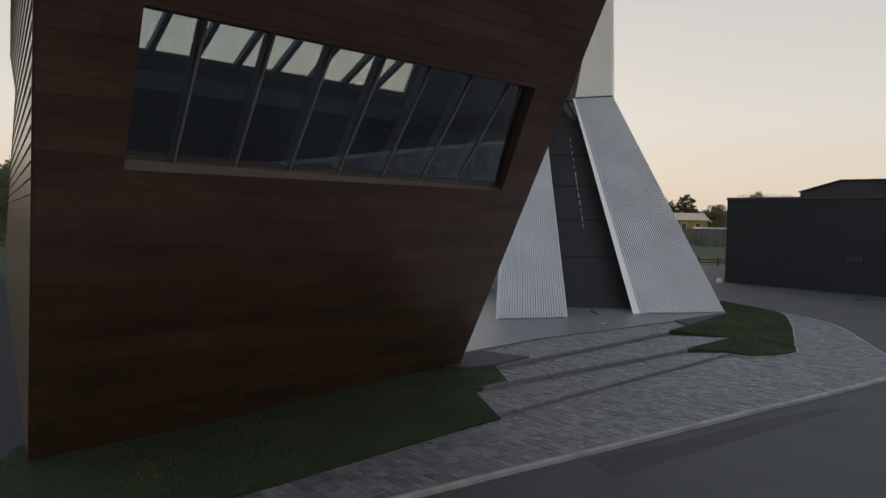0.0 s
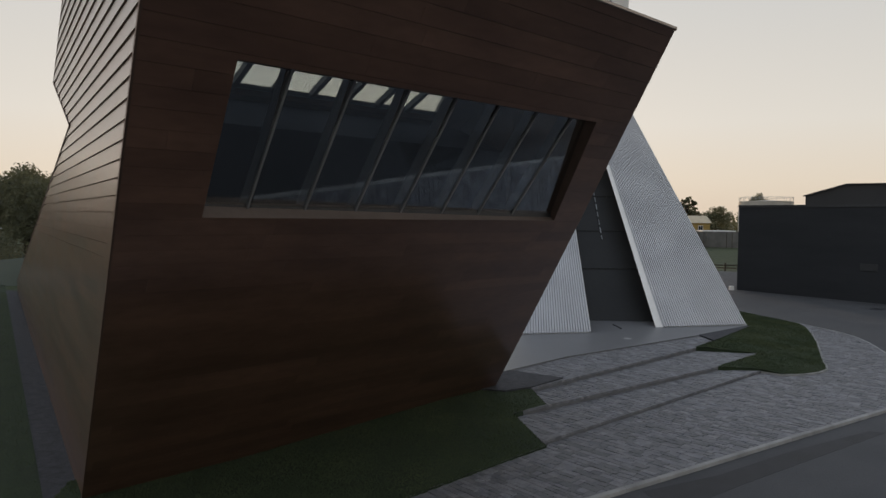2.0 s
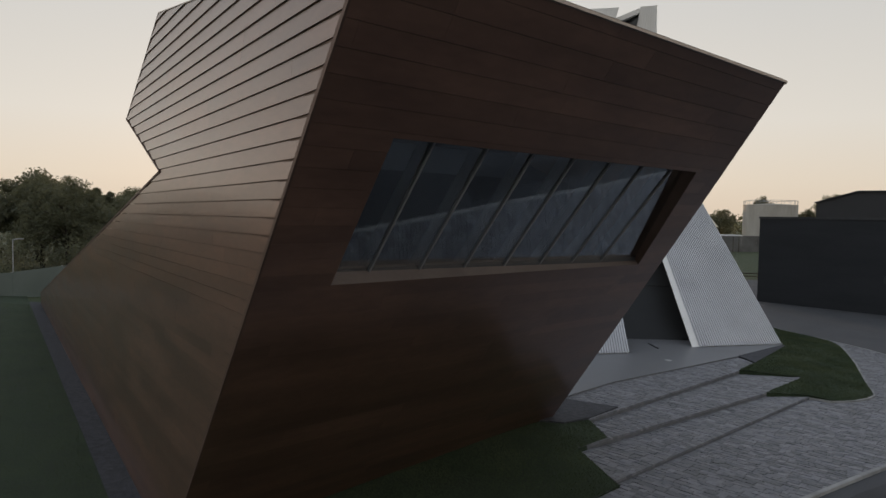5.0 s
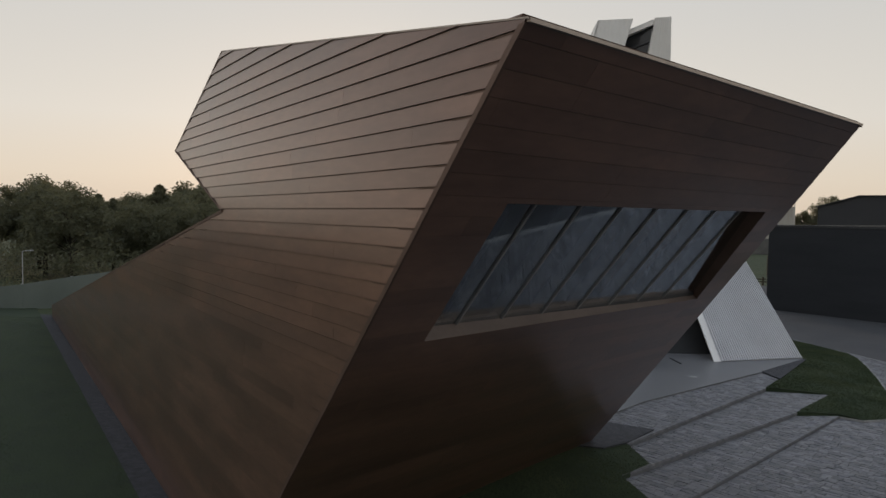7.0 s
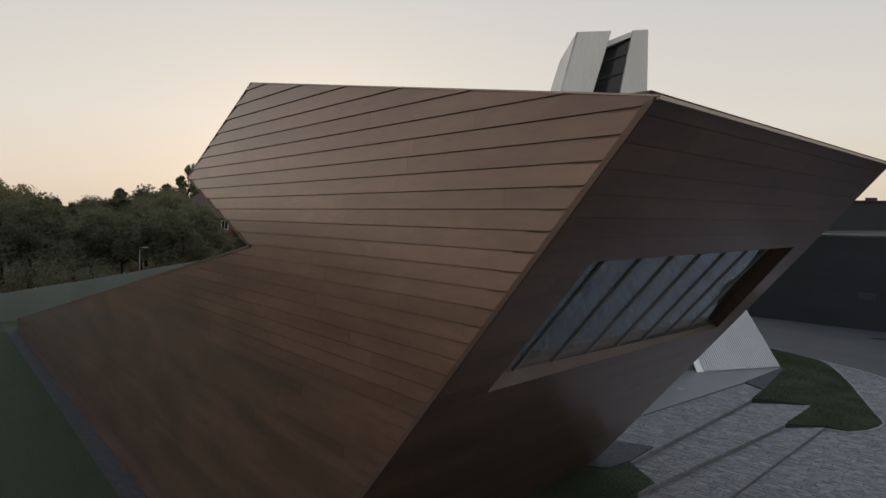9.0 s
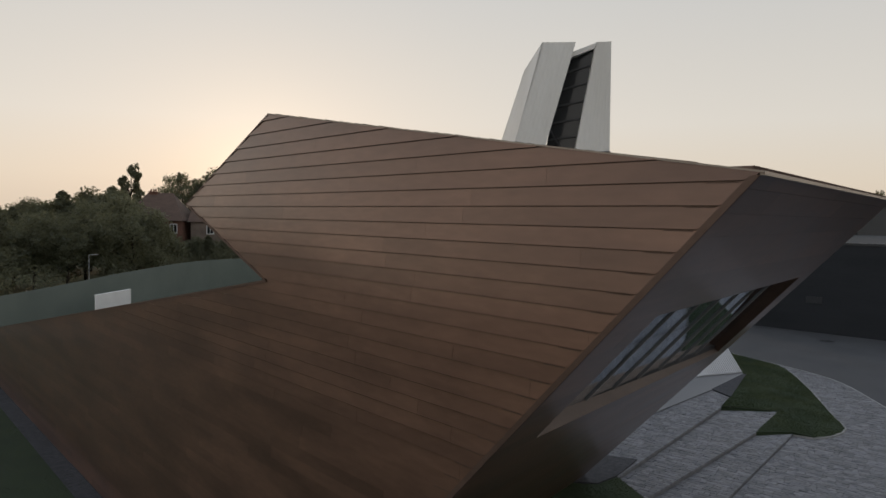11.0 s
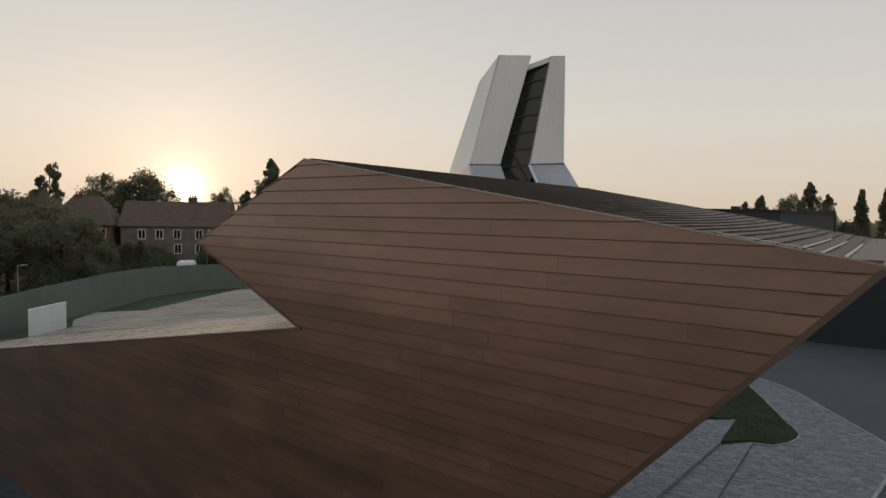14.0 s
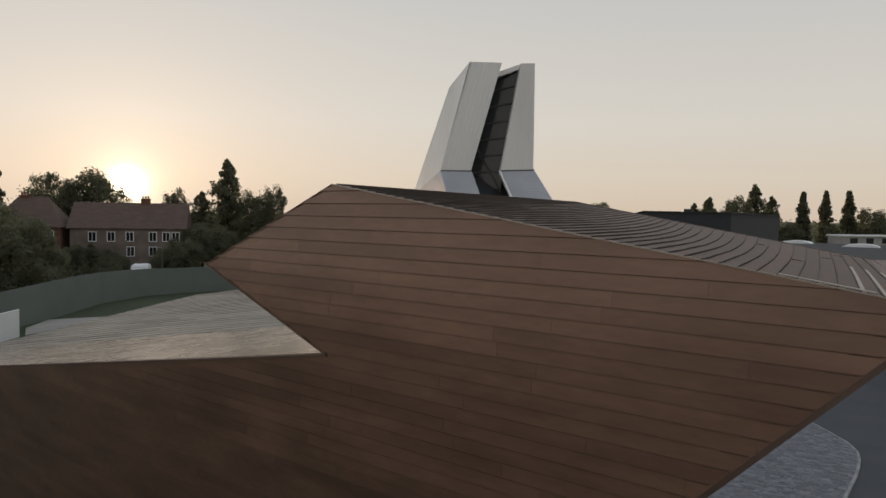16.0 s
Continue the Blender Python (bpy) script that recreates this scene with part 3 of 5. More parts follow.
DROP = 0.028
# first verge and the eave: the lit line is put into a pale colour
coping("verge_trim", B(-0.02, 0, EAVE - 0.010), B(RIDGE_U, 0, RIDGE_Z - 0.010), 0.020, 0.016, -0.024, PALE_METAL_SHEEN)
coping("verge_trim", B(RIDGE_U, 0, RIDGE_Z - DROP), B(TAIL_U, 0, TAIL_Z - DROP), 0.10, 0.028, -0.022)
coping("verge_trim", B(TAIL_U, 0, TAIL_Z - DROP), B(NOTCH_U, 0, NOTCH_Z - DROP), 0.10, 0.04, -0.03)
coping("verge_trim", B(NOTCH_U, 0, NOTCH_Z - DROP), B(END_U, 0, END_Z - DROP), 0.16, 0.045, -0.03)
for name, a, b, w in (("eave_trim", B(-0.01, 0, EAVE - 0.012), B(-0.01, 8.23, EAVE - 0.012), 0.034), ("verge_trim", B(0, 8.2, EAVE - 0.02), B(RIDGE_U, TAIL_S, RIDGE_Z - 0.02), 0.06), ("ridge_trim", B(RIDGE_U, 0.14, RIDGE_Z - 0.01), B(RIDGE_U, TAIL_S, RIDGE_Z - 0.01), 0.05)):
    part(name, beam(a, b, w, w), PALE_METAL_SHEEN if name == "eave_trim" else ROOF_METAL, museum)

edge_ring = [B(foot_at(-0.2), 0, -0.2), B(foot_at(EAVE), 0, EAVE - 0.03), B(foot_at(EAVE) + 0.085, 0, EAVE - 0.03), B(foot_at(-0.2) + 0.085, 0, -0.2)]
part("corner_trim", solid([p + SIDE_OUT * 0.002 for p in edge_ring], [p + SIDE_OUT * 0.026 for p in edge_ring]), COPPER_TRIM, museum)

# the long window, set back in its reveal
REV, SET = 0.30, 0.12
LEANING = 0.10


def glazed(s, z, out):
    """A place in the plane of the glass, which stands a little steeper than the wall."""
    return B(FOOT * (1 - z / EAVE), s, z) + FRONT_N * (out - LEANING * (z - WIN_Z0) / (WIN_Z1 - WIN_Z0))


window = part("window", beam(glazed(0.97, WIN_Z0 + 0.05, -SET + 0.01), glazed(8.46, WIN_Z0 + 0.05, -SET + 0.01), 0.05, 0.11), DARK_METAL, museum, "long slanted window with dark frames in a deep copper reveal")
for name, (sa, za), (sb, zb) in (("sill", (0.95, WIN_Z0), (8.5, WIN_Z0)), ("reveal", (8.5, WIN_Z0), (7.8, WIN_Z1)), ("reveal", (7.8, WIN_Z1), (0.95, WIN_Z1)), ("reveal", (0.95, WIN_Z1), (0.95, WIN_Z0))):
    a, b = front(sa, za, 0.006), front(sb, zb, 0.006)
    mid = front(4.7, 6.26)
    side = ((a + b) / 2 - mid)
    side = (side - side.dot(FRONT_N) * FRONT_N).normalized() * -0.008
    deep = -FRONT_N * REV
    part(name, solid([a, b, b + deep, a + deep], [a + side, b + side, b + side + deep, a + side + deep]), SILL_METAL if name == "sill" else COPPER_TRIM, window)
MULLIONS = [1.81 + 0.918 * k for k in range(7)]
edges = [0.95, *MULLIONS, 9.5]
for k, (sa, sb) in enumerate(zip(edges, edges[1:])):
    ring = [(sa + 0.012, WIN_Z0 + 0.02), (sb - 0.012, WIN_Z0 + 0.02), (sb - 0.012, WIN_Z1), (sa + 0.012, WIN_Z1)]
    ring = clipped(ring, lambda p: win_s(1, p[1]) - p[0])
    if len(ring) > 2:
        part("pane", slab_of([glazed(s, z, -SET + 0.02) for s, z in ring], FRONT_N * -0.012), GLASS, window).visible_shadow = False
for s in MULLIONS:
    foot, head = s - 0.05, s + 0.07
    top = WIN_Z1 if head < 7.8 else WIN_Z0 + (8.5 - head) / 0.7 * (WIN_Z1 - WIN_Z0)
    part("mullion", beam(glazed(foot, WIN_Z0, -SET - 0.10), glazed(head, top, -SET - 0.10), 0.05, 0.20, FRONT_N), FRAME_METAL, window)
    part("glazing_bar", beam(glazed(foot, WIN_Z0, -SET + 0.03), glazed(head, top, -SET + 0.03), 0.034, 0.03, FRONT_N), FRAME_METAL, window)
part("head_bar", beam(glazed(0.95, WIN_Z1, -SET - 0.02), glazed(7.8, WIN_Z1, -SET - 0.02), 0.05, 0.05), DARK_METAL, window)

# ---- the white tower ----
tower = thing("white_tower", "tall white tower on two splayed legs of ribbed metal", "tower")


def ribbed(bl, br, tr, tl, pitch, deep):
    """A sheet with upright ribs between four corners, its ribs running from foot to head."""
    bl, br, tr, tl = [Vector(p) for p in (bl, br, tr, tl)]
    out = (br - bl).cross(tl - bl).normalized()
    count = max(int((br - bl).length / pitch), 2)
    pts, faces = [], []
    for i in range(count):
        for off, d in ((0.0, 0.0), (0.40, 0.0), (0.46, deep), (0.92, deep), (0.98, 0.0)):
            t = (i + off) / count
            pts += [bl.lerp(br, t) + out * d, tl.lerp(tr, t) + out * d]
    pts += [br, tr]
    return pts, [(2 * i, 2 * i + 2, 2 * i + 3, 2 * i + 1) for i in range(len(pts) // 2 - 1)]


LZ = 0.46
KA_L, KA_R, KB_L, KB_R = (1.70, 43.55, 12.10), (3.65, 43.3, 12.12), (5.71, 43.45, 12.22), (7.94, 43.3, 12.33)
TA_L, TA_R, TB_L, TB_R = (3.46, 43.35, 19.02), (5.53, 43.09, 19.06), (6.85, 43.2, 19.14), (7.82, 43.13, 19.20)
LA_L, LA_R, LB_L, LB_R = (0.74, 29.5, LZ), (3.80, 30.35, LZ), (7.42, 32.25, LZ), (11.60, 33.4, LZ)


def leg(name, foot_l, foot_r, knee_l, knee_r, label, band):
    fl, fr, kl, kr = [Vector(p) for p in (foot_l, foot_r, knee_l, knee_r)]
    deep = Vector((0.12, 0.55, 0))
    edge = (fl - fr).normalized() * band
    ob = part(name, solid([fl + edge, fr, kr, kl + edge * 0.4], [p + deep for p in (fl + edge, fr, kr, kl + edge * 0.4)]), WHITE_PANEL, tower, label)
    part("ribbed_sheet", ribbed(fl + Vector((0, -0.01, 0)), fr + Vector((0, -0.01, 0)), kr + Vector((0, -0.01, 0)), kl + Vector((0, -0.01, 0)), 0.122, 0.075), WHITE_CLAD, ob)
    return ob


leg("leg", LA_L, LA_R, KA_L, KA_R, "splayed tower leg of white ribbed metal", 0.0)
leg("leg", LB_L, LB_R, KB_L, KB_R, "splayed tower leg of white ribbed metal", 0.36)


def prism(name, ring, shift, mat, label=""):
    ring = [Vector(p) for p in ring]
    return part(name, solid(ring, [p + Vector(shift) for p in ring]), mat, tower, label)


TOP_BACK = Vector((3.02, 46.44, 17.89))
KNEE_BACK = Vector((1.05, 48.6, 10.5))
part("shaft", ([Vector(KA_L), Vector(KA_R), Vector(TA_R), Vector(TA_L), KNEE_BACK, Vector((4.2, 49.5, 10.2)), Vector((5.6, 49.0, 18.4)), TOP_BACK],
               [(0, 1, 2, 3), (4, 0, 3, 7), (3, 2, 6, 7), (1, 5, 6, 2), (5, 4, 7, 6), (0, 4, 5, 1)]), WHITE_PANEL, tower, "smooth white leaning shaft")
part("shaft", ([Vector(KB_L), Vector(KB_R), Vector(TB_R), Vector(TB_L), Vector((6.5, 49.0, 12.2)), Vector((9.2, 49.0, 12.2)), Vector((8.9, 48.6, 19.1)), Vector((7.7, 48.6, 19.1))],
               [(0, 1, 2, 3), (4, 0, 3, 7), (3, 2, 6, 7), (1, 5, 6, 2), (5, 4, 7, 6), (0, 4, 5, 1)]), WHITE_PANEL, tower, "smooth white upright shaft")
part("side_cheek", ribbed((1.7, 48.6, LZ), LA_L, KA_L, KNEE_BACK, 0.3, 0.06), WHITE_CLAD, tower)
part("side_cheek", ([Vector(KB_R), Vector((9.2, 49.0, 12.2)), Vector((13.6, 44.0, LZ)), Vector(LB_R)], [(0, 3, 2, 1)]), WHITE_PANEL, tower)
for bl, br, tr, tl in ((KA_L, KA_R, TA_R, TA_L), (KB_L, KB_R, TB_R, TB_L), (KNEE_BACK, KA_L, TA_L, TOP_BACK)):
    part("shaft_sheet", ribbed(bl, br, tr, tl, 0.26, 0.012), WHITE_PANEL, tower)
# the dark glazed slot between the shafts, and the dark porch between the legs
gz = [Vector((3.7, 45.0, 10.0)), Vector((5.72, 43.85, 10.0)), Vector((6.92, 43.5, 18.95)), Vector((5.3, 44.4, 18.4))]
slot = part("slot_glazing", (gz, [(0, 1, 2, 3)]), DARK_GLASS, tower, "tall dark glazed slot between white shafts")
for k in range(1, 8):
    part("slot_bar", beam(gz[0].lerp(gz[3], k / 8) + Vector((0, -0.05, 0)), gz[1].lerp(gz[2], k / 8) + Vector((0, -0.05, 0)), 0.12), DARK_METAL, slot)
part("slot_bar", beam(gz[0].lerp(gz[3], 0.45) + Vector((0, -0.08, 0)), gz[1].lerp(gz[2], 0.1) + Vector((0, -0.08, 0)), 0.12), DARK_METAL, slot)
part("lintel", beam((5.35, 43.9, 18.35), (6.9, 43.55, 18.95), 0.5, 0.3), WHITE_PANEL, tower)
for a, b in ((KA_L, KA_R), (KB_L, KB_R)):
    part("knee_joint", beam(Vector(a) + Vector((0, -0.09, 0)), Vector(b) + Vector((0, -0.09, 0)), 0.10, 0.09), DARK_METAL, tower)
porch_ring = [Vector((2.2, 33.9, LZ)), Vector((8.7, 33.9, LZ)), Vector((7.2, 45.2, 12.4)), Vector((2.6, 45.2, 12.4))]
porch = part("porch", (porch_ring, [(0, 1, 2, 3)]), PORCH_GLASS, tower, "dark glazed porch between the tower legs")
for t in (0.2, 0.36, 0.52, 0.68, 0.84):
    part("porch_bar", beam(porch_ring[0].lerp(porch_ring[3], t) + Vector((0, -0.05, 0)), porch_ring[1].lerp(porch_ring[2], t) + Vector((0, -0.05, 0)), 0.02, 0.03), PORCH_GLASS, porch)
rng = random.Random(3)
fittings = []
for k in range(13):
    p, h = Vector((5.34 + 0.014 * k, 42.46 - 0.40 * k, 9.62 - 0.425 * k)), 0.12 + 0.24 * rng.random()
    fittings.append(rod(p, p + Vector((0.01, -0.94 * h, -h)), 0.018 + 0.016 * rng.random(), n=6))
part("glazing_fitting", joined(*fittings), GALV, tower, "row of small bright fittings on the porch glazing")

# ---- the charcoal hall beside the yard ----
HC, HD, HB = Vector((19.4, 55.35)), Vector((0.636, -0.772)), Vector((0.772, 0.636))


def hall_at(a, b):
    p = HC + HD * a + HB * b
    return p.x, p.y


def hall_solid(ring, z0, z1):
    pts = [hall_at(a, b) for a, b in ring]
    return solid([(x, y, z0) for x, y in pts], [(x, y, z1) for x, y in pts])


hall = thing("charcoal_hall", "long flat-roofed hall with charcoal rendered walls", "building")
part("wall", hall_solid([(0, 0), (46, 0), (46, 43), (0, 43)], -0.4, 6.45), BLACK_CLAD, hall)
part("parapet", joined(hall_solid([(-0.05, -0.05), (46, -0.05), (46, 0.3), (-0.05, 0.3)], 6.45, 6.62), hall_solid([(-0.05, 0.3), (0.3, 0.3), (0.3, 43), (-0.05, 43)], 6.45, 6.62)), DARK_METAL, hall)
part("vent", hall_solid([(8.9, -0.05), (10.0, -0.05), (10.0, 0.0), (8.9, 0.0)], 2.1, 2.58), DARK_METAL, hall, "small grey louvre vent")
upper_hall = thing("far_hall", "long dark hall with a low roof behind the charcoal hall", "building")
FAR_HALL = Vector((43.57, 96.17))


def far_hall_at(a, b, z):
    p = FAR_HALL + HD * a + HB * b
    return p.x, p.y, z


prof = [(0, -0.4), (0, 8.85), (5.2, 10.25), (17.5, 10.1), (17.5, -0.4)]
part("wall", solid([far_hall_at(a, 0, z) for a, z in prof], [far_hall_at(a, 40, z) for a, z in prof]), HALL_GREY, upper_hall)
prof = [(-0.2, 8.80), (-0.2, 8.95), (5.2, 10.4), (17.7, 10.25), (17.7, 10.1), (5.2, 10.25)]
part("roof", solid([far_hall_at(a, -0.2, z) for a, z in prof], [far_hall_at(a, 40.2, z) for a, z in prof]), HALL_GREY, upper_hall)
part("chimney", solid([far_hall_at(a, b, 10.1) for a, b in ((10.5, 2), (11.6, 2), (11.6, 3), (10.5, 3))], [far_hall_at(a, b, 10.75) for a, b in ((10.5, 2), (11.6, 2), (11.6, 3), (10.5, 3))]), HALL_GREY, upper_hall)

# ---- the fence, the court behind, far things ----
FENCE = [(-62, 8), (-46, 26), (-37, 38), (-33.2, 44), (-31, 51.5), (-28.2, 60), (-26, 67), (-24.2, 76), (-21, 82), (-16.2, 85), (-6, 87), (8, 90)]


def fence_top(y):
    """The fence's upper edge climbs with the ground."""
    return float(np.interp(y, (8, 38, 43, 47, 51, 55, 60, 68, 73, 79, 85, 90), (1.6, 1.85, 2.08, 2.30, 2.42, 2.60, 2.92, 3.22, 3.14, 3.02, 2.82, 2.8)))


fence = thing("mesh_fence", "long green windbreak mesh fence round the grounds", "fence")
for (x0, y0), (x1, y1) in zip(FENCE, FENCE[1:]):
    n = max(int(math.dist((x0, y0), (x1, y1)) / 3), 1)
    for k in range(n):
        a = Vector((x0 + (x1 - x0) * k / n, y0 + (y1 - y0) * k / n, 0))
        b = Vector((x0 + (x1 - x0) * (k + 1) / n, y0 + (y1 - y0) * (k + 1) / n, 0))
        za, zb = ground_z(a.x, a.y), ground_z(b.x, b.y)
        ta, tb = fence_top(a.y), fence_top(b.y)
        t = Vector((b.y - a.y, a.x - b.x, 0)).normalized() * 0.02
        up = Vector((0, 0, 1))
        part("mesh_panel", solid([a + up * (za - 0.1) - t, b + up * (zb - 0.1) - t, b + up * (zb - 0.1) + t, a + up * (za - 0.1) + t], [a + up * ta - t, b + up * tb - t, b + up * tb + t, a + up * ta + t]), MESH_FENCE, fence)
        part("post", rod(a + up * (za - 0.2) - t * 3, a + up * (ta + 0.04) - t * 3, 0.035, n=6), GALV, fence)
annex = thing("ribbed_annex", "low wedge-shaped annex with a pale ribbed metal roof", "building")
AN = [Vector((-29.0, 46.5, 0.20)), Vector((2.0, 41.0, 2.4)), Vector((2.0, 70.0, 2.6)), Vector((-8.5, 71.0, 1.9)), Vector((-14.8, 69.0, 1.45))]
part("base", solid([Vector((p.x, p.y, -0.2)) for p in AN], [p - Vector((0, 0, 0.06)) for p in AN]), PLASTER, annex)
an_n = (AN[1] - AN[0]).cross(AN[4] - AN[0]).normalized()
for k in range(37):
    y0, wide = 41.0 + 0.82 * k, 0.82
    ring = [(-30.0, y0), (3.0, y0), (3.0, y0 + wide), (-30.0, y0 + wide)]
    for a, b in zip(AN, AN[1:] + AN[:1]):
        if len(ring) > 2:
            ring = clipped(ring, lambda p: (b.x - a.x) * (p[1] - a.y) - (b.y - a.y) * (p[0] - a.x))
    if len(ring) < 3:
        continue
    x, end = min(p[0] for p in ring) - 1.7 * (k % 2), max(p[0] for p in ring)
    while x < end:
        plate = clipped(clipped(ring, lambda p: p[0] - x - 0.01), lambda p: x + 3.49 - p[0])
        x += 3.5
        if len(plate) > 2:
            zs = [AN[0].z + (-(px - AN[0].x) * an_n.x - (py - AN[0].y) * an_n.y) / an_n.z for px, py in plate]
            part("roof_plate", solid([(px, py, z - 0.05) for (px, py), z in zip(plate, zs)], [(px, py, z + 0.02 + 0.05 * (1 - (py - y0) / wide)) for (px, py), z in zip(plate, zs)]), ANNEX_ROOF, annex)
path_ring = [(-25.7, 57.6), (-21.4, 64.9), (-20.8, 66.4), (-26.1, 65.2), (-26.6, 61.0)]
tagged(part("path", solid([(x, y, -0.2) for x, y in path_ring], [(x, y, ground_z(x, y) + 0.06) for x, y in path_ring]), PLAZA), "pale gravel path beside the low annex", kind="structure")

cabinet = thing("equipment_cabinet", "long plain white metal cabinet standing on the grass", "cabinet", at=(-26.7, 55.2, 0))
CAB_A, CAB_B, CAB_IN = Vector((-27.0, 53.1, 0)), Vector((-25.95, 57.2, 0)), Vector((-0.12, 0.033, 0))


def cabinet_ring(grow, z):
    along = (CAB_B - CAB_A).normalized() * grow
    inward = CAB_IN.normalized() * grow
    return [p + Vector((0, 0, z)) for p in (CAB_A - along - inward, CAB_B + along - inward, CAB_B + CAB_IN + along + inward, CAB_A + CAB_IN - along + inward)]


part("body", solid(cabinet_ring(0, 0.02), cabinet_ring(0, 1.96)), WHITE_PAINT, cabinet)
part("lid", joined(solid(cabinet_ring(0.02, 1.96), cabinet_ring(0.02, 2.0)), solid(cabinet_ring(0.02, 2.0), cabinet_ring(-0.01, 2.015))), WHITE_PAINT, cabinet)
part("plinth", solid(cabinet_ring(-0.04, -0.1), cabinet_ring(-0.04, 0.02)), KERB, cabinet)


def street_lamp(x, y, top, turn):
    ob = thing("street_lamp", "slim grey street lamp with a short arm behind the fence", "lamp", "street lamps by the fence", at=(x, y, 0))
    arm = Vector((math.cos(radians(turn)), math.sin(radians(turn)), 0)) * 0.5
    base = Vector((x, y, -0.1))
    head = Vector((x, y, top))
    part("pole", rod(base, head, 0.045, 0.03), GALV, ob)
    part("arm", rod(head, head + arm + Vector((0, 0, 0.08)), 0.022), GALV, ob)
    p = head + arm
    part("lamp_head", box(p.x - 0.22, p.y - 0.09, p.z + 0.03, p.x + 0.22, p.y + 0.09, p.z + 0.10), GALV, ob)


street_lamp(-33.55, 44.6, 4.25, 0)
street_lamp(-30.6, 61.0, 4.42, 0)
street_lamp(-20.6, 94.5, 4.6, 180)


# ---- houses beyond the fence ----
def house(name, label, x0, y0, x1, y1, eave, ridge, along_x, wall_mat, windows, chimney=None, hip=0.0, roof_mat=None):
    ob = thing(name, label, "house", at=((x0 + x1) / 2, (y0 + y1) / 2, 0))
    part("wall", box(x0, y0, -0.3, x1, y1, eave), wall_mat, ob)
    o = 0.35
    if along_x:
        ym = (y0 + y1) / 2
        ra, rb = (x0 - o + hip, ym, ridge), (x1 + o - hip, ym, ridge)
    else:
        xm = (x0 + x1) / 2
        ra, rb = (xm, y0 - o + hip, ridge), (xm, y1 + o - hip, ridge)
    c = [(x0 - o, y0 - o, eave - 0.1), (x1 + o, y0 - o, eave - 0.1), (x1 + o, y1 + o, eave - 0.1), (x0 - o, y1 + o, eave - 0.1)]
    pts = [*c, ra, rb]
    faces = [(0, 1, 5, 4), (2, 3, 4, 5), (1, 2, 5), (3, 0, 4), (3, 2, 1, 0)] if along_x else [(1, 2, 5, 4), (3, 0, 4, 5), (0, 1, 4), (2, 3, 5), (3, 2, 1, 0)]
    roof = part("roof", (pts, faces), roof_mat or TILE_ROOF, ob)
    if chimney:
        cx, cy, cz = chimney
        part("chimney", joined(box(cx - 0.6, cy - 0.3, cz - 2.2, cx + 0.6, cy + 0.3, cz), box(cx - 0.68, cy - 0.38, cz, cx + 0.68, cy + 0.38, cz + 0.12), *[rod((cx + d, cy, cz + 0.1), (cx + d, cy, cz + 0.5), 0.12) for d in (-0.35, 0, 0.35)]), BRICK_FAR, roof)
    for wx, wz in windows:
        w, h = 0.42, 0.58
        win = part("window", joined(box(wx - w - 0.1, y0 - 0.06, wz - h - 0.1, wx - w, y0 + 0.05, wz + h + 0.1), box(wx + w, y0 - 0.06, wz - h - 0.1, wx + w + 0.1, y0 + 0.05, wz + h + 0.1),
                                    box(wx - w, y0 - 0.06, wz + h, wx + w, y0 + 0.05, wz + h + 0.1), box(wx - w, y0 - 0.09, wz - h - 0.1, wx + w, y0 + 0.05, wz - h), box(wx - 0.03, y0 - 0.05, wz - h, wx + 0.03, y0 + 0.04, wz + h)), WHITE_PAINT, ob)
        part("pane", box(wx - w, y0 - 0.02, wz - h, wx + w, y0 + 0.03, wz + h), DARK_GLASS, win)
    return ob


house("brick_house", "brick house with a steep hipped brown tile roof", -41.8, 101, -33.8, 109, 7.0, 10.9, True, BRICK_FAR, [(-34.9, 5.8)], (-38.8, 105, 10.95), hip=2.6)
terrace_house = house("terraced_house", "long two-storey plastered house with a tile roof", -32.8, 102, -18.6, 110, 6.9, 10.3, True, HOUSE_WALL, [(x, 5.7) for x in (-30.1, -27.8, -25.5, -22.6, -20.9, -19.7)] + [(-25.4, 3.7), (-22.6, 3.7)], (-24.0, 106, 10.8))
part("gable", solid([(-33.2, 101.8, 6.7), (-33.2, 110.2, 6.7), (-33.2, 106, 10.1)], [(-33.14, 101.8, 6.7), (-33.14, 110.2, 6.7), (-33.14, 106, 10.1)]), PLASTER, terrace_house, "pale plastered gable")
house("yellow_cottage", "small yellow boarded cottage with a pale roof", 42.0, 150, 49.0, 157, 4.9, 6.4, True, YELLOW, [(44.0, 3.6), (47.0, 3.6)], roof_mat=PALE_SHEET)
canopy = thing("flat_canopy", "thin white flat canopy roof on posts", "canopy", at=(48, 140, 0))
part("canopy_roof", box(43.5, 138, 3.2, 50.0, 142, 3.4), WHITE_PAINT, canopy)
for x in (44.0, 49.5):
    for y in (138.5, 141.5):
        part("post", box(x - 0.05, y - 0.05, -0.2, x + 0.05, y + 0.05, 3.2), WOOD, canopy)

far_fence = thing("grey_fence", "long grey boarded fence across the far field", "fence")
for k in range(26):
    x = 20 + 3.0 * k
    part("fence_panel", box(x, 146, -0.3, x + 2.96, 146.08, 3.1), GREY_BOARD, far_fence)
rail = thing("knee_rail_fence", "low dark timber knee rail fence by the field", "fence")
for k in range(9):
    x, y = 20.5 + 2.0 * k, 78.6 - 0.3 * k
    part("post", box(x - 0.08, y - 0.08, -0.35, x + 0.08, y + 0.08, 0.72), WOOD, rail)
    if k < 8:
        for z in (0.25, 0.55):
            part("rail", beam((x, y, z - 0.1), (x + 2.0, y - 0.3, z - 0.1), 0.06, 0.12), WOOD, rail)
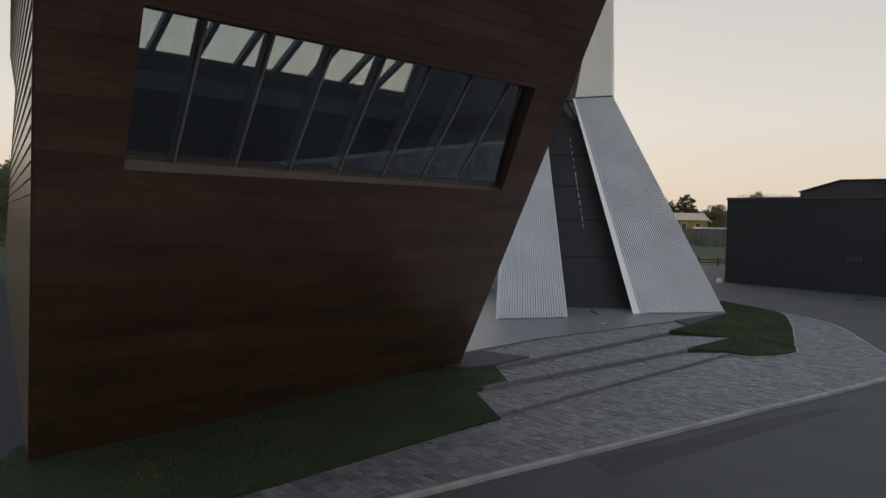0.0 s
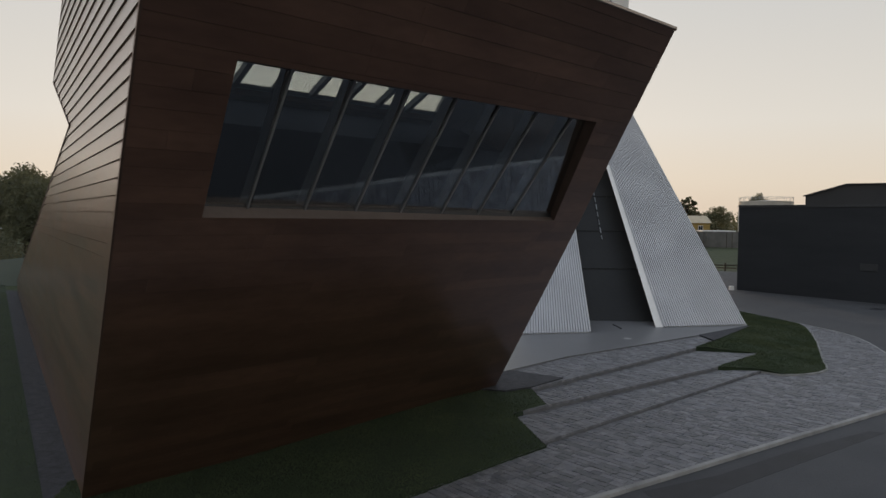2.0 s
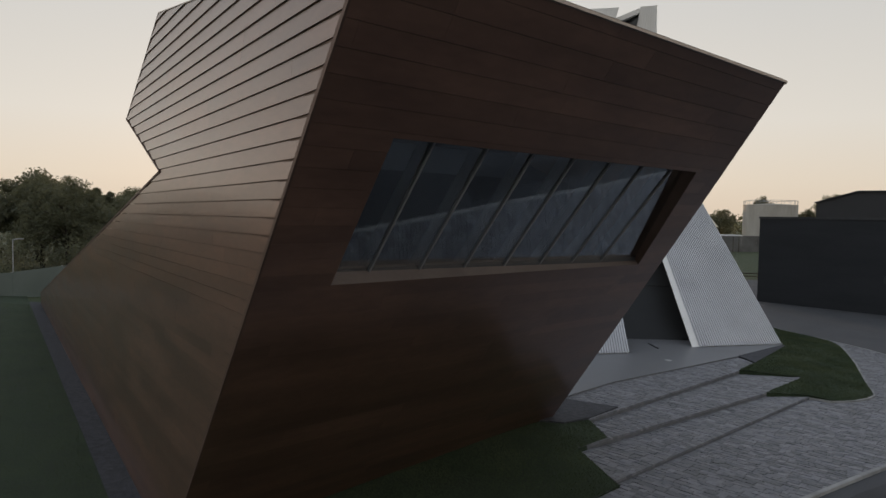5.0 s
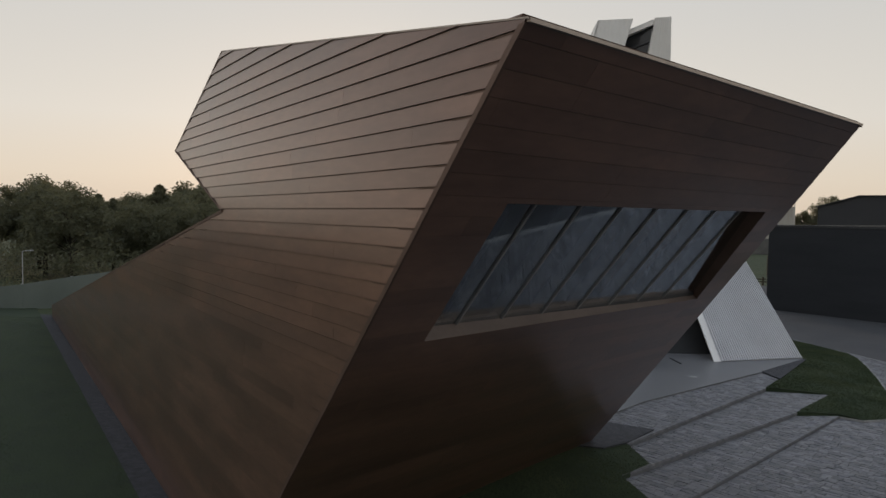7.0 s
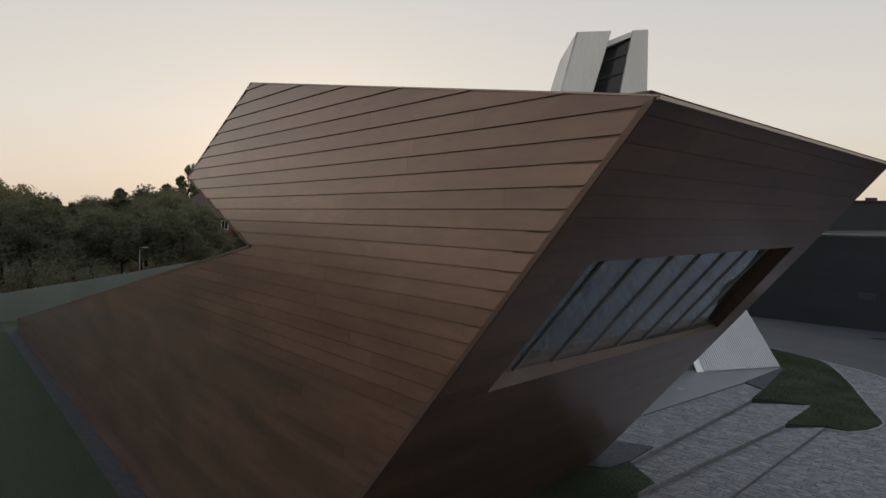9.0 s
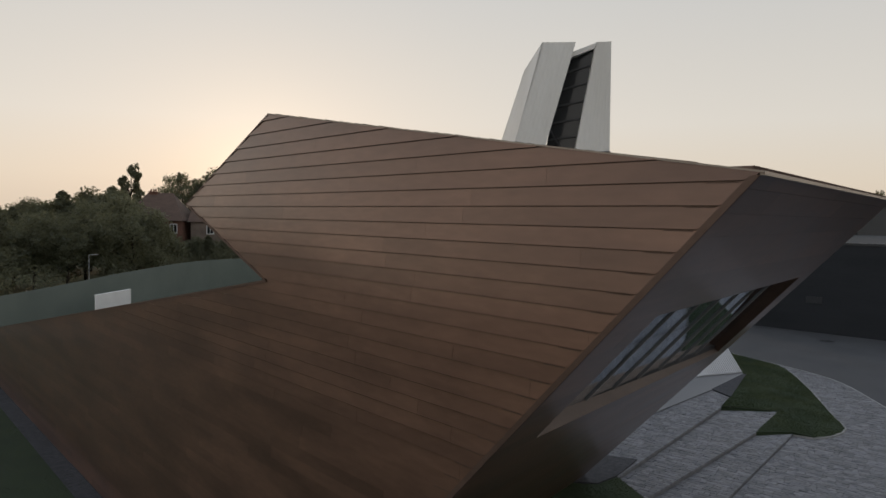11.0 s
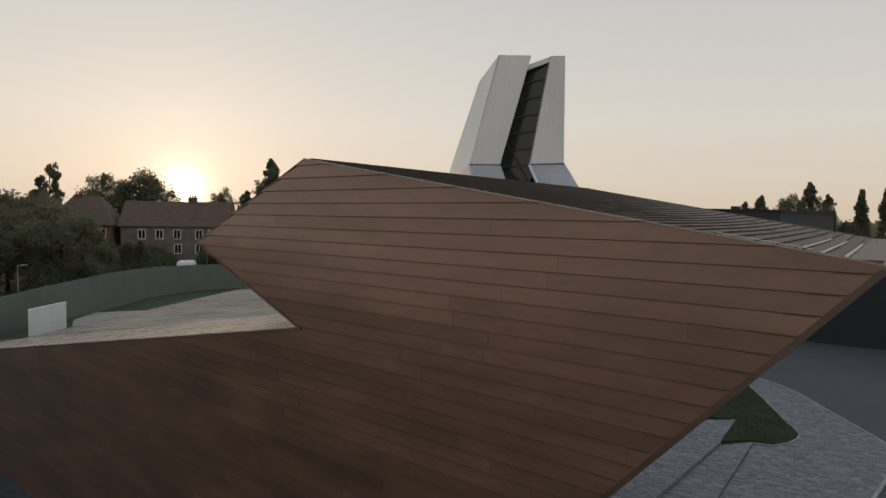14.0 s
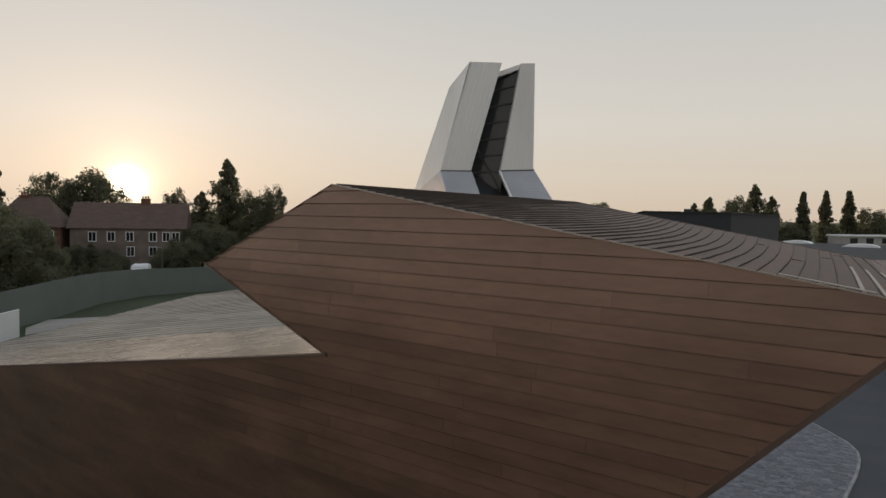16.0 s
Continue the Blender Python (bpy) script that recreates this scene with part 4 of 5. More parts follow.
tank = thing("storage_tank", "aged white cylindrical storage tank with a top rail", "tank", at=(75, 185, 0))
part("shell", rod((75, 185, -0.3), (75, 185, 10.5), 6.6, 6.6, 40), TANK, tank)
part("roof_cap", rod((75, 185, 10.5), (75, 185, 10.8), 6.7, 2.0, 40), TANK, tank)
for k in range(20):
    a = k * math.tau / 20
    b = (k + 1) * math.tau / 20
    p, q = Vector((75 + 6.5 * math.cos(a), 185 + 6.5 * math.sin(a), 10.5)), Vector((75 + 6.5 * math.cos(b), 185 + 6.5 * math.sin(b), 10.5))
    part("rail_post", rod(p, p + Vector((0, 0, 1.1)), 0.05, n=5), GALV, tank)
    part("top_rail", rod(p + Vector((0, 0, 1.1)), q + Vector((0, 0, 1.1)), 0.05, n=5), GALV, tank)
board = thing("dark_board", "dark board on two posts beside the hall", "board", at=(28.5, 72, 0))
part("panel", box(26.6, 72, 1.2, 30.4, 72.15, 3.3), BLACK_CLAD, board)
for x in (27.0, 30.0):
    part("post", box(x - 0.06, 72.02, -0.4, x + 0.06, 72.13, 1.2), DARK_METAL, board)
bollard = thing("white_block", "small white concrete block by the hall corner", "block", at=(18.6, 55.2, -0.2))
bm = bmesh.new()
bmesh.ops.create_cube(bm, size=1.0, matrix=Matrix.Translation((18.9, 55.1, 0.0)) @ Matrix.Diagonal((0.34, 0.3, 0.56, 1)))
bmesh.ops.bevel(bm, geom=bm.edges[:], offset=0.05, segments=2, affect="EDGES")
part("block", bm, WHITE_PAINT, bollard)
for a, b in ((17.8, 32.0), (10.5, 38.5), (24.5, 33.0)):
    x, y = hall_at(a, b)
    dome = thing("roof_dome", "pale barrel rooflight on the flat hall roof", "rooflight", "rooflights on the hall", at=(x, y, 6.45))
    prof = [(math.cos(t) * 1.7, math.sin(t) * 0.32) for t in np.linspace(0, math.pi, 9)]
    ax = Vector((HD.x, HD.y, 0))
    bx = Vector((HB.x, HB.y, 0))
    c = Vector((x, y, 6.50))
    part("glazing", solid([c + ax * p - bx * 1.4 + Vector((0, 0, q)) for p, q in prof], [c + ax * p + bx * 1.4 + Vector((0, 0, q)) for p, q in prof]), WHITE_PAINT, dome)
    part("kerb", solid([c + ax * p + bx * q - Vector((0, 0, 0.07)) for p, q in ((-1.8, -1.5), (1.8, -1.5), (1.8, 1.5), (-1.8, 1.5))], [c + ax * p + bx * q for p, q in ((-1.8, -1.5), (1.8, -1.5), (1.8, 1.5), (-1.8, 1.5))]), GALV, dome)
shed = thing("white_shed", "long low white shed beyond the hall", "building", at=(116, 114, 0))
part("wall", box(102.0, 110, -0.3, 138, 113, 6.3), PLASTER, shed)
part("roof", box(101.8, 109.7, 6.3, 138.2, 113.3, 6.6), WHITE_PAINT, shed)
for x in (105.4, 109.4, 113.4, 117.4):
    part("opening", box(x - 0.9, 109.95, 4.9, x + 0.9, 110.02, 5.95), DARK_GLASS, shed)


# ---- trees ----
def leaf_cloud(rng, clumps, per, size):
    """Small bent leaf sprays round clump centres (x, y, z, radius), thinning outwards."""
    c = np.repeat(np.array(clumps, float), per, axis=0)
    n = len(c)
    d = rng.normal(size=(n, 3))
    d /= np.linalg.norm(d, axis=1)[:, None]
    d[:, 2] *= 0.8
    centre = c[:, :3] + d * (c[:, 3] * (0.25 + 1.05 * rng.random(n) ** 0.7))[:, None]
    a = rng.normal(size=(n, 3))
    a /= np.linalg.norm(a, axis=1)[:, None]
    b = np.cross(a, rng.normal(size=(n, 3)))
    b /= np.linalg.norm(b, axis=1)[:, None] + 1e-6
    s = (size * (0.5 + 0.9 * rng.random(n)))[:, None]
    pts = np.stack([centre - a * s, centre + b * s * 0.55, centre + a * s, centre - b * s * 0.55], axis=1).reshape(-1, 3)
    return pts.tolist(), [(4 * k, 4 * k + 1, 4 * k + 2, 4 * k + 3) for k in range(n)]


def tree_meshes(seed, width, shape, leaves=17000, size=0.0125):
    """Trunk with limbs, and crown, of a tree one metre high; shapes: broad, tall, poplar, sparse."""
    rng = np.random.default_rng(seed)
    lobes = []
    count = {"broad": 16, "tall": 26, "poplar": 12, "sparse": 30}[shape]
    for k in range(count):
        t, ang = (k + rng.random()) / count, k * 2.4 + 0.7 * rng.random()
        if shape == "broad":
            z, reach, r = 0.34 + 0.48 * t, 0.36 * math.sqrt(max(0.03, 1 - ((t - 0.25) / 0.80) ** 2)), 0.165
        elif shape == "tall":
            z, reach, r = 0.28 + 0.58 * t, 0.24 * math.sqrt(max(0.02, 1 - ((t - 0.2) / 0.85) ** 2)), 0.105 - 0.05 * t
        elif shape == "poplar":
            z, reach, r = 0.16 + 0.60 * t, 0.05 * (1 - t), 0.05
        else:
            z, reach, r = 0.42 + 0.50 * t, 0.17 * math.sqrt(max(0.05, 1 - ((t - 0.35) / 0.72) ** 2)), 0.050
        reach *= 0.70 + 0.55 * rng.random()
        lobes.append((reach * math.cos(ang), reach * math.sin(ang), z + 0.04 * rng.normal(), r * (0.7 + 0.6 * rng.random())))
    clumps = []
    for x, y, z, r in lobes:
        for q in range(int(20 * 16 / count)):
            d = rng.normal(size=3)
            d *= (0.35 + 0.65 * rng.random() ** 0.6) / np.linalg.norm(d)
            d[2] *= 0.85
            clumps.append((x + d[0] * r, y + d[1] * r, z + d[2] * r, r * (0.26 + 0.34 * rng.random())))
    if shape in ("poplar", "tall"):
        wide_at, low, clumps = (0.115, 0.09, []) if shape == "poplar" else (0.26, 0.16, [])
        for k in range(340):
            z, a = low + (0.98 - low) * rng.random() ** 1.2, math.tau * rng.random()
            uneven = 1 + (0.12 if shape == "poplar" else 0.34) * math.sin(3 * a + 11 * z + seed) + 0.2 * math.sin(29 * z + 2 * a + seed)
            full = wide_at * uneven * min(1.0, (z - low + 0.07) / 0.22) * max(0.02, 1 - max(0.0, (z - 0.32) / 0.67) ** (2.0 if shape == "poplar" else 2.6))
            q = full * math.sqrt(rng.random())
            clumps.append((q * math.cos(a), q * math.sin(a), z, 0.014 + 0.09 * full + 0.012 * rng.random()))
    # sized so that the top stands at one metre and the crown has its width
    c = np.array(clumps)
    lift = 1.0 / (c[:, 2] + c[:, 3]).max()
    wide = 0.5 * width / np.percentile(np.hypot(c[:, 0], c[:, 1]) + c[:, 3], 98)
    c[:, :2] *= wide
    c[:, 2] *= lift
    c[:, 3] *= 0.5 * (wide + lift)
    top = 0.62 if shape in ("broad", "sparse") else 0.86
    sol = [rod((0, 0, -0.02), (0.01, 0, top * 0.5), 0.020, 0.015), rod((0.01, 0, top * 0.5), (0, 0.01, top), 0.015, 0.005)]
    for x, y, z, r in lobes:
        tip = np.array([x * wide, y * wide, z * lift])
        root = np.array([0, 0, max(0.16, min(top, tip[2] - 0.14))])
        mid = root + (tip - root) * 0.5 + np.array([0, 0, 0.015])
        sol += [rod(root, mid, 0.007, 0.005, 5), rod(mid, tip, 0.005, 0.002, 5)]
    return as_mesh("trunk", joined(*sol), True), as_mesh("crown", leaf_cloud(rng, c, leaves // len(c), size))


VARIANTS = {}
for key, args in {"broad_a": (11, 0.85, "broad"), "broad_b": (12, 0.80, "broad"), "broad_c": (17, 0.95, "broad"), "tall_a": (13, 0.50, "tall"), "tall_b": (14, 0.58, "tall"), "poplar": (15, 0.24, "poplar"), "poplar_b": (18, 0.27, "poplar"), "sparse": (16, 0.6, "sparse")}.items():
    VARIANTS[key] = tree_meshes(*args)
    VARIANTS[key][0].materials.append(BARK)
    VARIANTS[key][1].materials.append(LEAF if key in ("sparse", "tall_a", "broad_c", "poplar_b") else LEAF_DARK)


def tree(kind, x, y, h, label, group, turn=0, wide=1.0):
    ob = thing("tree", label, "tree", group)
    ob.matrix_world = pose(x, y, ground_z(x, y) - 0.15, 0, 0, turn) @ Matrix.Diagonal((h * wide, h * wide, h, 1))
    for name, me in zip(("trunk", "crown"), VARIANTS[kind]):
        part(name, me, None, ob)
    return ob


WOOD_LABEL = "dense dark green broadleaf tree in the wood behind the fence"
rng = random.Random(5)
# the wood beyond the fence, front row to back
WOOD_FRONT = [(-78, 42, 10), (-70, 50, 10.5), (-63, 46, 7.5), (-66, 62, 11.2), (-58, 58, 9.0), (-60, 74, 11.4), (-52, 64, 8.4), (-55, 80, 10.4), (-48, 70, 9.3), (-50, 84, 8.5), (-43, 66, 8.8), (-45, 78, 7.9), (-72, 90, 12.4), (-64, 98, 10.6), (-57, 96, 8.9), (-50, 95, 9.0), (-41, 74, 7.6), (-40, 84, 8.6), (-37, 72, 7.2), (-35, 80, 6.8), (-46, 92, 9.9), (-41, 93, 10.2), (-54, 104, 9.4)]
WOOD_BACK = [(-60, 110, 8.8), (-84, 70, 12), (-90, 55, 12), (-34, 90, 6.4), (-29, 96, 4.8), (-28.5, 99, 4.2), (-18, 95, 5.6), (-14, 100, 7.0), (-52, 118, 10.4), (-47, 122, 9.8), (-37, 96, 6.0), (-31.5, 99, 4.6), (-45, 98, 10.3), (-42.8, 99, 10.8), (-27, 101, 3.6), (-41.0, 95, 10.6), (-31.8, 75, 9.0), (-33.5, 97, 4.6), (-30.5, 98, 4.6), (-20.5, 97, 4.2), (-16.5, 101, 7.4)]
for k, (x, y, h) in enumerate(WOOD_FRONT + WOOD_BACK):
    tree(rng.choice(["broad_a", "broad_b", "broad_c", "tall_b"]), x, y, h * 1.10, WOOD_LABEL, "trees of the wood", rng.random() * 360, 1.15)
tree("sparse", -63.0, 167.0, 19.6, "tall slender tree with an open crown above the wood", "trees of the wood", 30, 0.56)
tree("broad_c", -45.6, 146.0, 16.6, "broad spreading tree with gaps behind the houses", "trees behind the houses", 0, 0.80)
tree("broad_b", -39.0, 147.0, 17.8, "broad spreading tree with gaps behind the houses", "trees behind the houses", 120, 0.92)
tree("tall_a", -13.2, 112.0, 17.6, "tall leafy tree rising above the wood edge", "trees behind the houses", 70, 0.80)
tree("tall_b", -17.0, 114.0, 12.6, "leafy tree at the wood edge", "trees behind the houses", 10, 0.9)
tree("broad_a", -9.6, 111.0, 13.2, "leafy tree at the wood edge", "trees behind the houses", 200, 0.6)
tree("broad_b", -6.6, 112.0, 14.2, "leafy tree at the wood edge", "trees behind the houses", 250, 0.5)
tree("broad_c", 5.0, 130.0, 13.4, "leafy tree far behind the building", "trees behind the houses", 250, 0.6)
tree("broad_a", -22.4, 125.0, 13.7, "leafy tree behind the terraced house", "trees behind the houses", 90, 0.55)
tree("broad_b", -58.0, 130.0, 10.6, "leafy tree behind the brick house", "trees behind the houses", 90, 0.8)
# beyond the yard
tree("broad_b", 48.6, 178, 10.9, "leafy tree behind the far cottage", "trees across the field", 20, 0.55)
tree("sparse", 53.4, 180, 11.9, "open-crowned tree behind the far cottage", "trees across the field", 60, 0.9)
tree("broad_c", 66.0, 196, 9.9, "leafy tree across the field", "trees across the field", 60, 1.1)
tree("broad_a", 60.0, 200, 9.4, "leafy tree across the field", "trees across the field", 160, 1.2)
tree("broad_a", 80.4, 205, 14.3, "round tree behind the storage tank", "trees across the field", 100, 0.72)
tree("broad_b", 94.0, 205, 10.6, "leafy tree across the field", "trees across the field", 100, 1.1)
tree("broad_c", 101.0, 205, 15.0, "leafy tree across the field", "trees across the field", 40, 0.8)
for x, y, h, kind, w in ((97.4, 150, 13.7, "tall_b", 0.75), (101.8, 150, 15.3, "tall_a", 0.95), (109, 150, 16.2, "broad_a", 0.75), (115.4, 150, 18.9, "tall_a", 0.9), (120.6, 150, 16.0, "tall_b", 0.75), (123.1, 142, 16.9, "poplar", 1.1), (130.1, 142, 17.3, "poplar_b", 0.95), (137.4, 142, 17.5, "poplar", 1.15), (146, 142, 13.6, "broad_b", 1.0), (156, 142, 13.4, "broad_c", 1.0), (166, 142, 13.5, "broad_a", 1.0), (118, 140, 9.5, "broad_b", 0.8), (126, 136, 9.0, "broad_a", 0.8)):
    tree(kind, x, y, h, "slender poplar beyond the hall" if "poplar" in kind else "leafy tree beyond the hall", "trees beyond the hall", x * 37 % 360, w)

# undergrowth under the wood, and the far tree line
rng_n = np.random.default_rng(8)
clumps = []
for (x0, y0), (x1, y1) in zip(FENCE, FENCE[1:]):
    n = int(math.dist((x0, y0), (x1, y1)) * 2.1)
    for k in range(n):
        t = rng_n.random()
        back_off = 5.5 + 24 * rng_n.random() ** 1.3
        d = Vector((-(y1 - y0), x1 - x0)).normalized() * back_off
        r = 1.0 + 1.3 * rng_n.random()
        clumps.append((x0 + (x1 - x0) * t + d.x, y0 + (y1 - y0) * t + d.y, 0.6 + r * 0.6 + rng_n.random() * (0.4 + back_off * 0.10), r))
tagged(part("undergrowth", leaf_cloud(rng_n, clumps, 300, 0.10), LEAF_DARK), "dense green undergrowth at the edge of the wood", "undergrowth", kind="stuff")
clumps = []
for k in range(420):
    a = radians(-75 + 150 * rng_n.random())
    R = 330 + 190 * rng_n.random()
    r = 4 + 3 * rng_n.random()
    clumps.append((R * math.sin(a), R * math.cos(a), 1 + rng_n.random() * 4, r))
tagged(part("far_treeline", leaf_cloud(rng_n, clumps, 70, 0.9), LEAF_DARK), "distant line of trees on the horizon", "trees", kind="stuff")

van = thing("parked_van", "white van parked behind the mesh fence", "van", at=(-22.4, 90.4, 0))
VX, VY, VZ = -22.4, 90.4, 0.03
prof = [(-2.2, 0.3), (2.3, 0.3), (2.35, 1.0), (1.7, 1.2), (1.05, 2.6), (0.6, 2.85), (-1.9, 2.85), (-2.15, 2.5)]
bm = bmesh.new()
pts, faces = solid([(VX - 0.92, VY + p, VZ + q) for p, q in prof], [(VX + 0.92, VY + p, VZ + q) for p, q in prof])
verts = [bm.verts.new(p) for p in pts]
for f in faces:
    bm.faces.new([verts[i] for i in f])
bmesh.ops.recalc_face_normals(bm, faces=bm.faces)
bmesh.ops.bevel(bm, geom=bm.edges[:], offset=0.14, segments=2, affect="EDGES")
part("body", bm, WHITE_PAINT, van)
part("rear_window", box(VX - 0.7, VY - 2.24, VZ + 1.3, VX + 0.7, VY - 2.16, VZ + 1.95), DARK_GLASS, van)
for p in (-1.4, 1.5):
    for q in (-0.85, 0.85):
        part("wheel", rod((VX + q - 0.1, VY + p, VZ + 0.3), (VX + q + 0.1, VY + p, VZ + 0.3), 0.33, n=16), DARK_METAL, van)

# ---- small things on the terrace and road ----
cover = thing("manhole_cover", "round dark iron manhole cover in the yard asphalt", "manhole cover", at=(24.0, 44.5, -0.16))
part("lid", rod((24.0, 44.5, -0.2), (24.0, 44.5, -0.035), 0.45, n=24), DARK_METAL, cover)
light = thing("floor_light", "round pale recessed light in the terrace", "light", at=(5.1, 29.0, 0.46))
part("lens", rod((5.1, 29.0, 0.4), (5.1, 29.0, 0.468), 0.16, n=20), KERB, light)
mat_ob = thing("metal_bar", "short dark metal bar lying on the terrace", "bar", at=(5.3, 32.0, 0.46))
part("bar", beam((5.24, 32.7, 0.48), (5.36, 31.5, 0.48), 0.06, 0.04), DARK_METAL, mat_ob)

# ---- pieces: copper panels ----
def cladding(parent, ring, row, start, length, place, lap, seed, gap):
    """Lapped panels in level rows over a convex ring; place(x, y, out) sets a point on the wall."""
    rng = random.Random(seed)
    lo, hi = min(p[1] for p in ring), max(p[1] for p in ring)
    y = start + math.floor((lo - start) / row) * row
    while y < hi:
        band = clipped(clipped(ring, lambda p: p[1] - (y + gap)), lambda p: (y + row - gap) - p[1])
        if len(band) > 2:
            x, end = min(p[0] for p in band) - rng.random() * length, max(p[0] for p in band)
            while x < end:
                step = length * (0.75 + 0.5 * rng.random())
                piece = clipped(clipped(band, lambda p: p[0] - (x + 0.001)), lambda p: (x + step - 0.001) - p[0])
                area = abs(sum(a[0] * b[1] - b[0] * a[1] for a, b in zip(piece, piece[1:] + piece[:1]))) / 2 if len(piece) > 2 else 0
                if area > 0.002:
                    outer = [place(px, py, 0.005 + lap * (1 - (py - y) / row)) for px, py in piece]
                    part("panel", solid([place(px, py, -0.012) for px, py in piece], outer), COPPER, parent)
                x += step
        y += row


def on_side(u, z, out):
    return B(u, 0, z) + SIDE_OUT * out


side_parent = next(o for o in museum.children if o.name.startswith("side_wall"))
front_parent = next(o for o in museum.children if o.name.startswith("front_wall"))
cladding(side_parent, UPPER, 0.203, 7.04, 4.2, on_side, 0.020, 1, 0.0055)
cladding(side_parent, LOWER, 0.203, 7.04, 4.2, on_side, 0.020, 2, 0.0055)
ROW = 0.205


def on_front(s, z, out):
    return front(s, z, out)


cladding(front_parent, [(0, -0.35), (front_right(-0.35), -0.35), (front_right(WIN_Z0), WIN_Z0), (0, WIN_Z0)], ROW, 0, 3.4, on_front, 0.004, 3, 0.002)
cladding(front_parent, [(0, WIN_Z1), (front_right(WIN_Z1), WIN_Z1), (front_right(EAVE), EAVE), (0, EAVE)], ROW, 0, 3.4, on_front, 0.004, 4, 0.002)
cladding(front_parent, [(0, WIN_Z0), (1.06, WIN_Z0), (1.06, WIN_Z1), (0, WIN_Z1)], ROW, 0, 3.4, on_front, 0.004, 5, 0.002)
cladding(front_parent, [(win_s(1, WIN_Z0), WIN_Z0), (front_right(WIN_Z0), WIN_Z0), (front_right(WIN_Z1), WIN_Z1), (win_s(1, WIN_Z1), WIN_Z1)], ROW, 0, 3.4, on_front, 0.004, 6, 0.002)

# roof strips, each lapped over the next and with an upstand
roof_parent = next(o for o in museum.children if o.name == "roof")
slope_up = (B(RIDGE_U, 0, RIDGE_Z) - B(0, 0, EAVE)).normalized()
roof_n = F.cross(slope_up).normalized()
roof_n = roof_n if roof_n.z > 0 else -roof_n
SEAMS = [0.1879 * k for k in range(43)] + [RIDGE_U]


def on_roof(p, out):
    u, s = p
    return B(u, s, EAVE + (RIDGE_Z - EAVE) * u / RIDGE_U) + roof_n * (out - 0.012)


FRACTIONS = (0.0, 0.08, 0.18, 0.28, 0.38, 0.48, 0.58, 0.68, 0.78, 0.89, 1.0)


def seam_line(u0):
    """Points (u, s) along a seam: square to the verge, then sweeping up towards the ridge."""
    sweep = min(0.10 + 0.32 * max(0.0, u0 - 1.1), 0.75) * min(1.0, (RIDGE_U - u0) / 1.5)
    end, out = roof_right(u0) - 0.05, []
    for _ in range(6):
        end = roof_right(min(RIDGE_U, u0 + sweep * (max(0.0, end - 2.3) / 7) ** 1.5)) - 0.05
    for f in FRACTIONS:
        s = 0.03 + (end - 0.03) * f
        out.append((min(RIDGE_U, u0 + sweep * (max(0.0, s - 2.3) / 7) ** 1.5), s))
    return out


wave = random.Random(31)
lines = [seam_line(u0) for u0 in SEAMS]
for k, (la, lb) in enumerate(zip(lines, lines[1:])):
    n = len(FRACTIONS)
    pts = [on_roof(q, 0.014) for q in la] + [on_roof(q, 0.006) for q in lb] + [on_roof(q, 0.001) for q in la] + [on_roof(q, 0.001) for q in lb]
    faces = [(i, i + 1, n + i + 1, n + i) for i in range(n - 1)] + [(2 * n + i, i, i + 1, 2 * n + i + 1)[::-1] for i in range(n - 1)] + [(0, n, 3 * n, 2 * n), (n - 1, 2 * n - 1, 4 * n - 1, 3 * n - 1)[::-1]]
    # strip at the eave is coloured pale to imitate grazing sky reflection
    part("roof_panel", (pts, faces), PALE_METAL_SHEEN if k == 0 else ROOF_METAL, roof_parent)
    if k:
        pale = k in (2, 3, 4)
        rib = []
        for a, b in zip(la, la[1:]):
            for f in (0.0, 0.5):
                rib.append(on_roof((a[0] + (b[0] - a[0]) * f + 0.006 * (wave.random() - 0.5), a[1] + (b[1] - a[1]) * f), 0.015))
        rib.append(on_roof(la[-1], 0.015))
        # real upstand, coloured dark to carry its own shadow line
        part("standing_seam", joined(*[beam(a, b, 0.013, 0.014 + 0.014 * wave.random(), roof_n) for a, b in zip(rib, rib[1:])]), SEAM_METAL, roof_parent)
        if pale:
            strip_run = [on_roof((q[0] - 0.028, q[1]), 0.020) for q in la[:6]]
            part("seam_strip", joined(*[beam(a, b, 0.036, 0.008, roof_n) for a, b in zip(strip_run, strip_run[1:])]), PALE_METAL_SHEEN, roof_parent)
part("verge_flashing", beam(on_roof((0.62, 0.17), 0.030), on_roof((1.5, 0.15), 0.024), 0.09, 0.006, roof_n), PALE_METAL_SHEEN, roof_parent)
for k, s in ((5, 5.6), (7, 3.4), (11, 6.2), (4, 7.2)):
    a, b = SEAMS[k] + 0.02, SEAMS[k + 1] - 0.01
    part("cross_joint", beam(on_roof((a, s), 0.014), on_roof((b, s), 0.012), 0.05, 0.008, roof_n), SEAM_METAL, roof_parent)
wing_parent = next(o for o in museum.children if o.name == "wing_roof")
for k in range(60):
    ua, ub = NOTCH_U + (END_U - NOTCH_U) * k / 60, NOTCH_U + (END_U - NOTCH_U) * (k + 1) / 60
    za, zb = NOTCH_Z + (END_Z - NOTCH_Z) * k / 60, NOTCH_Z + (END_Z - NOTCH_Z) * (k + 1) / 60
    quad = [B(ua, 0.135, za), B(ua, WING, za), B(ub, WING, zb), B(ub, 0.135, zb)]
    up = Vector((0, 0, 1))
    part("roof_panel", solid([p + up * 0.004 for p in quad], [quad[0] + up * 0.008, quad[1] + up * 0.008, quad[2] + up * 0.013, quad[3] + up * 0.013]), WING_METAL, wing_parent)


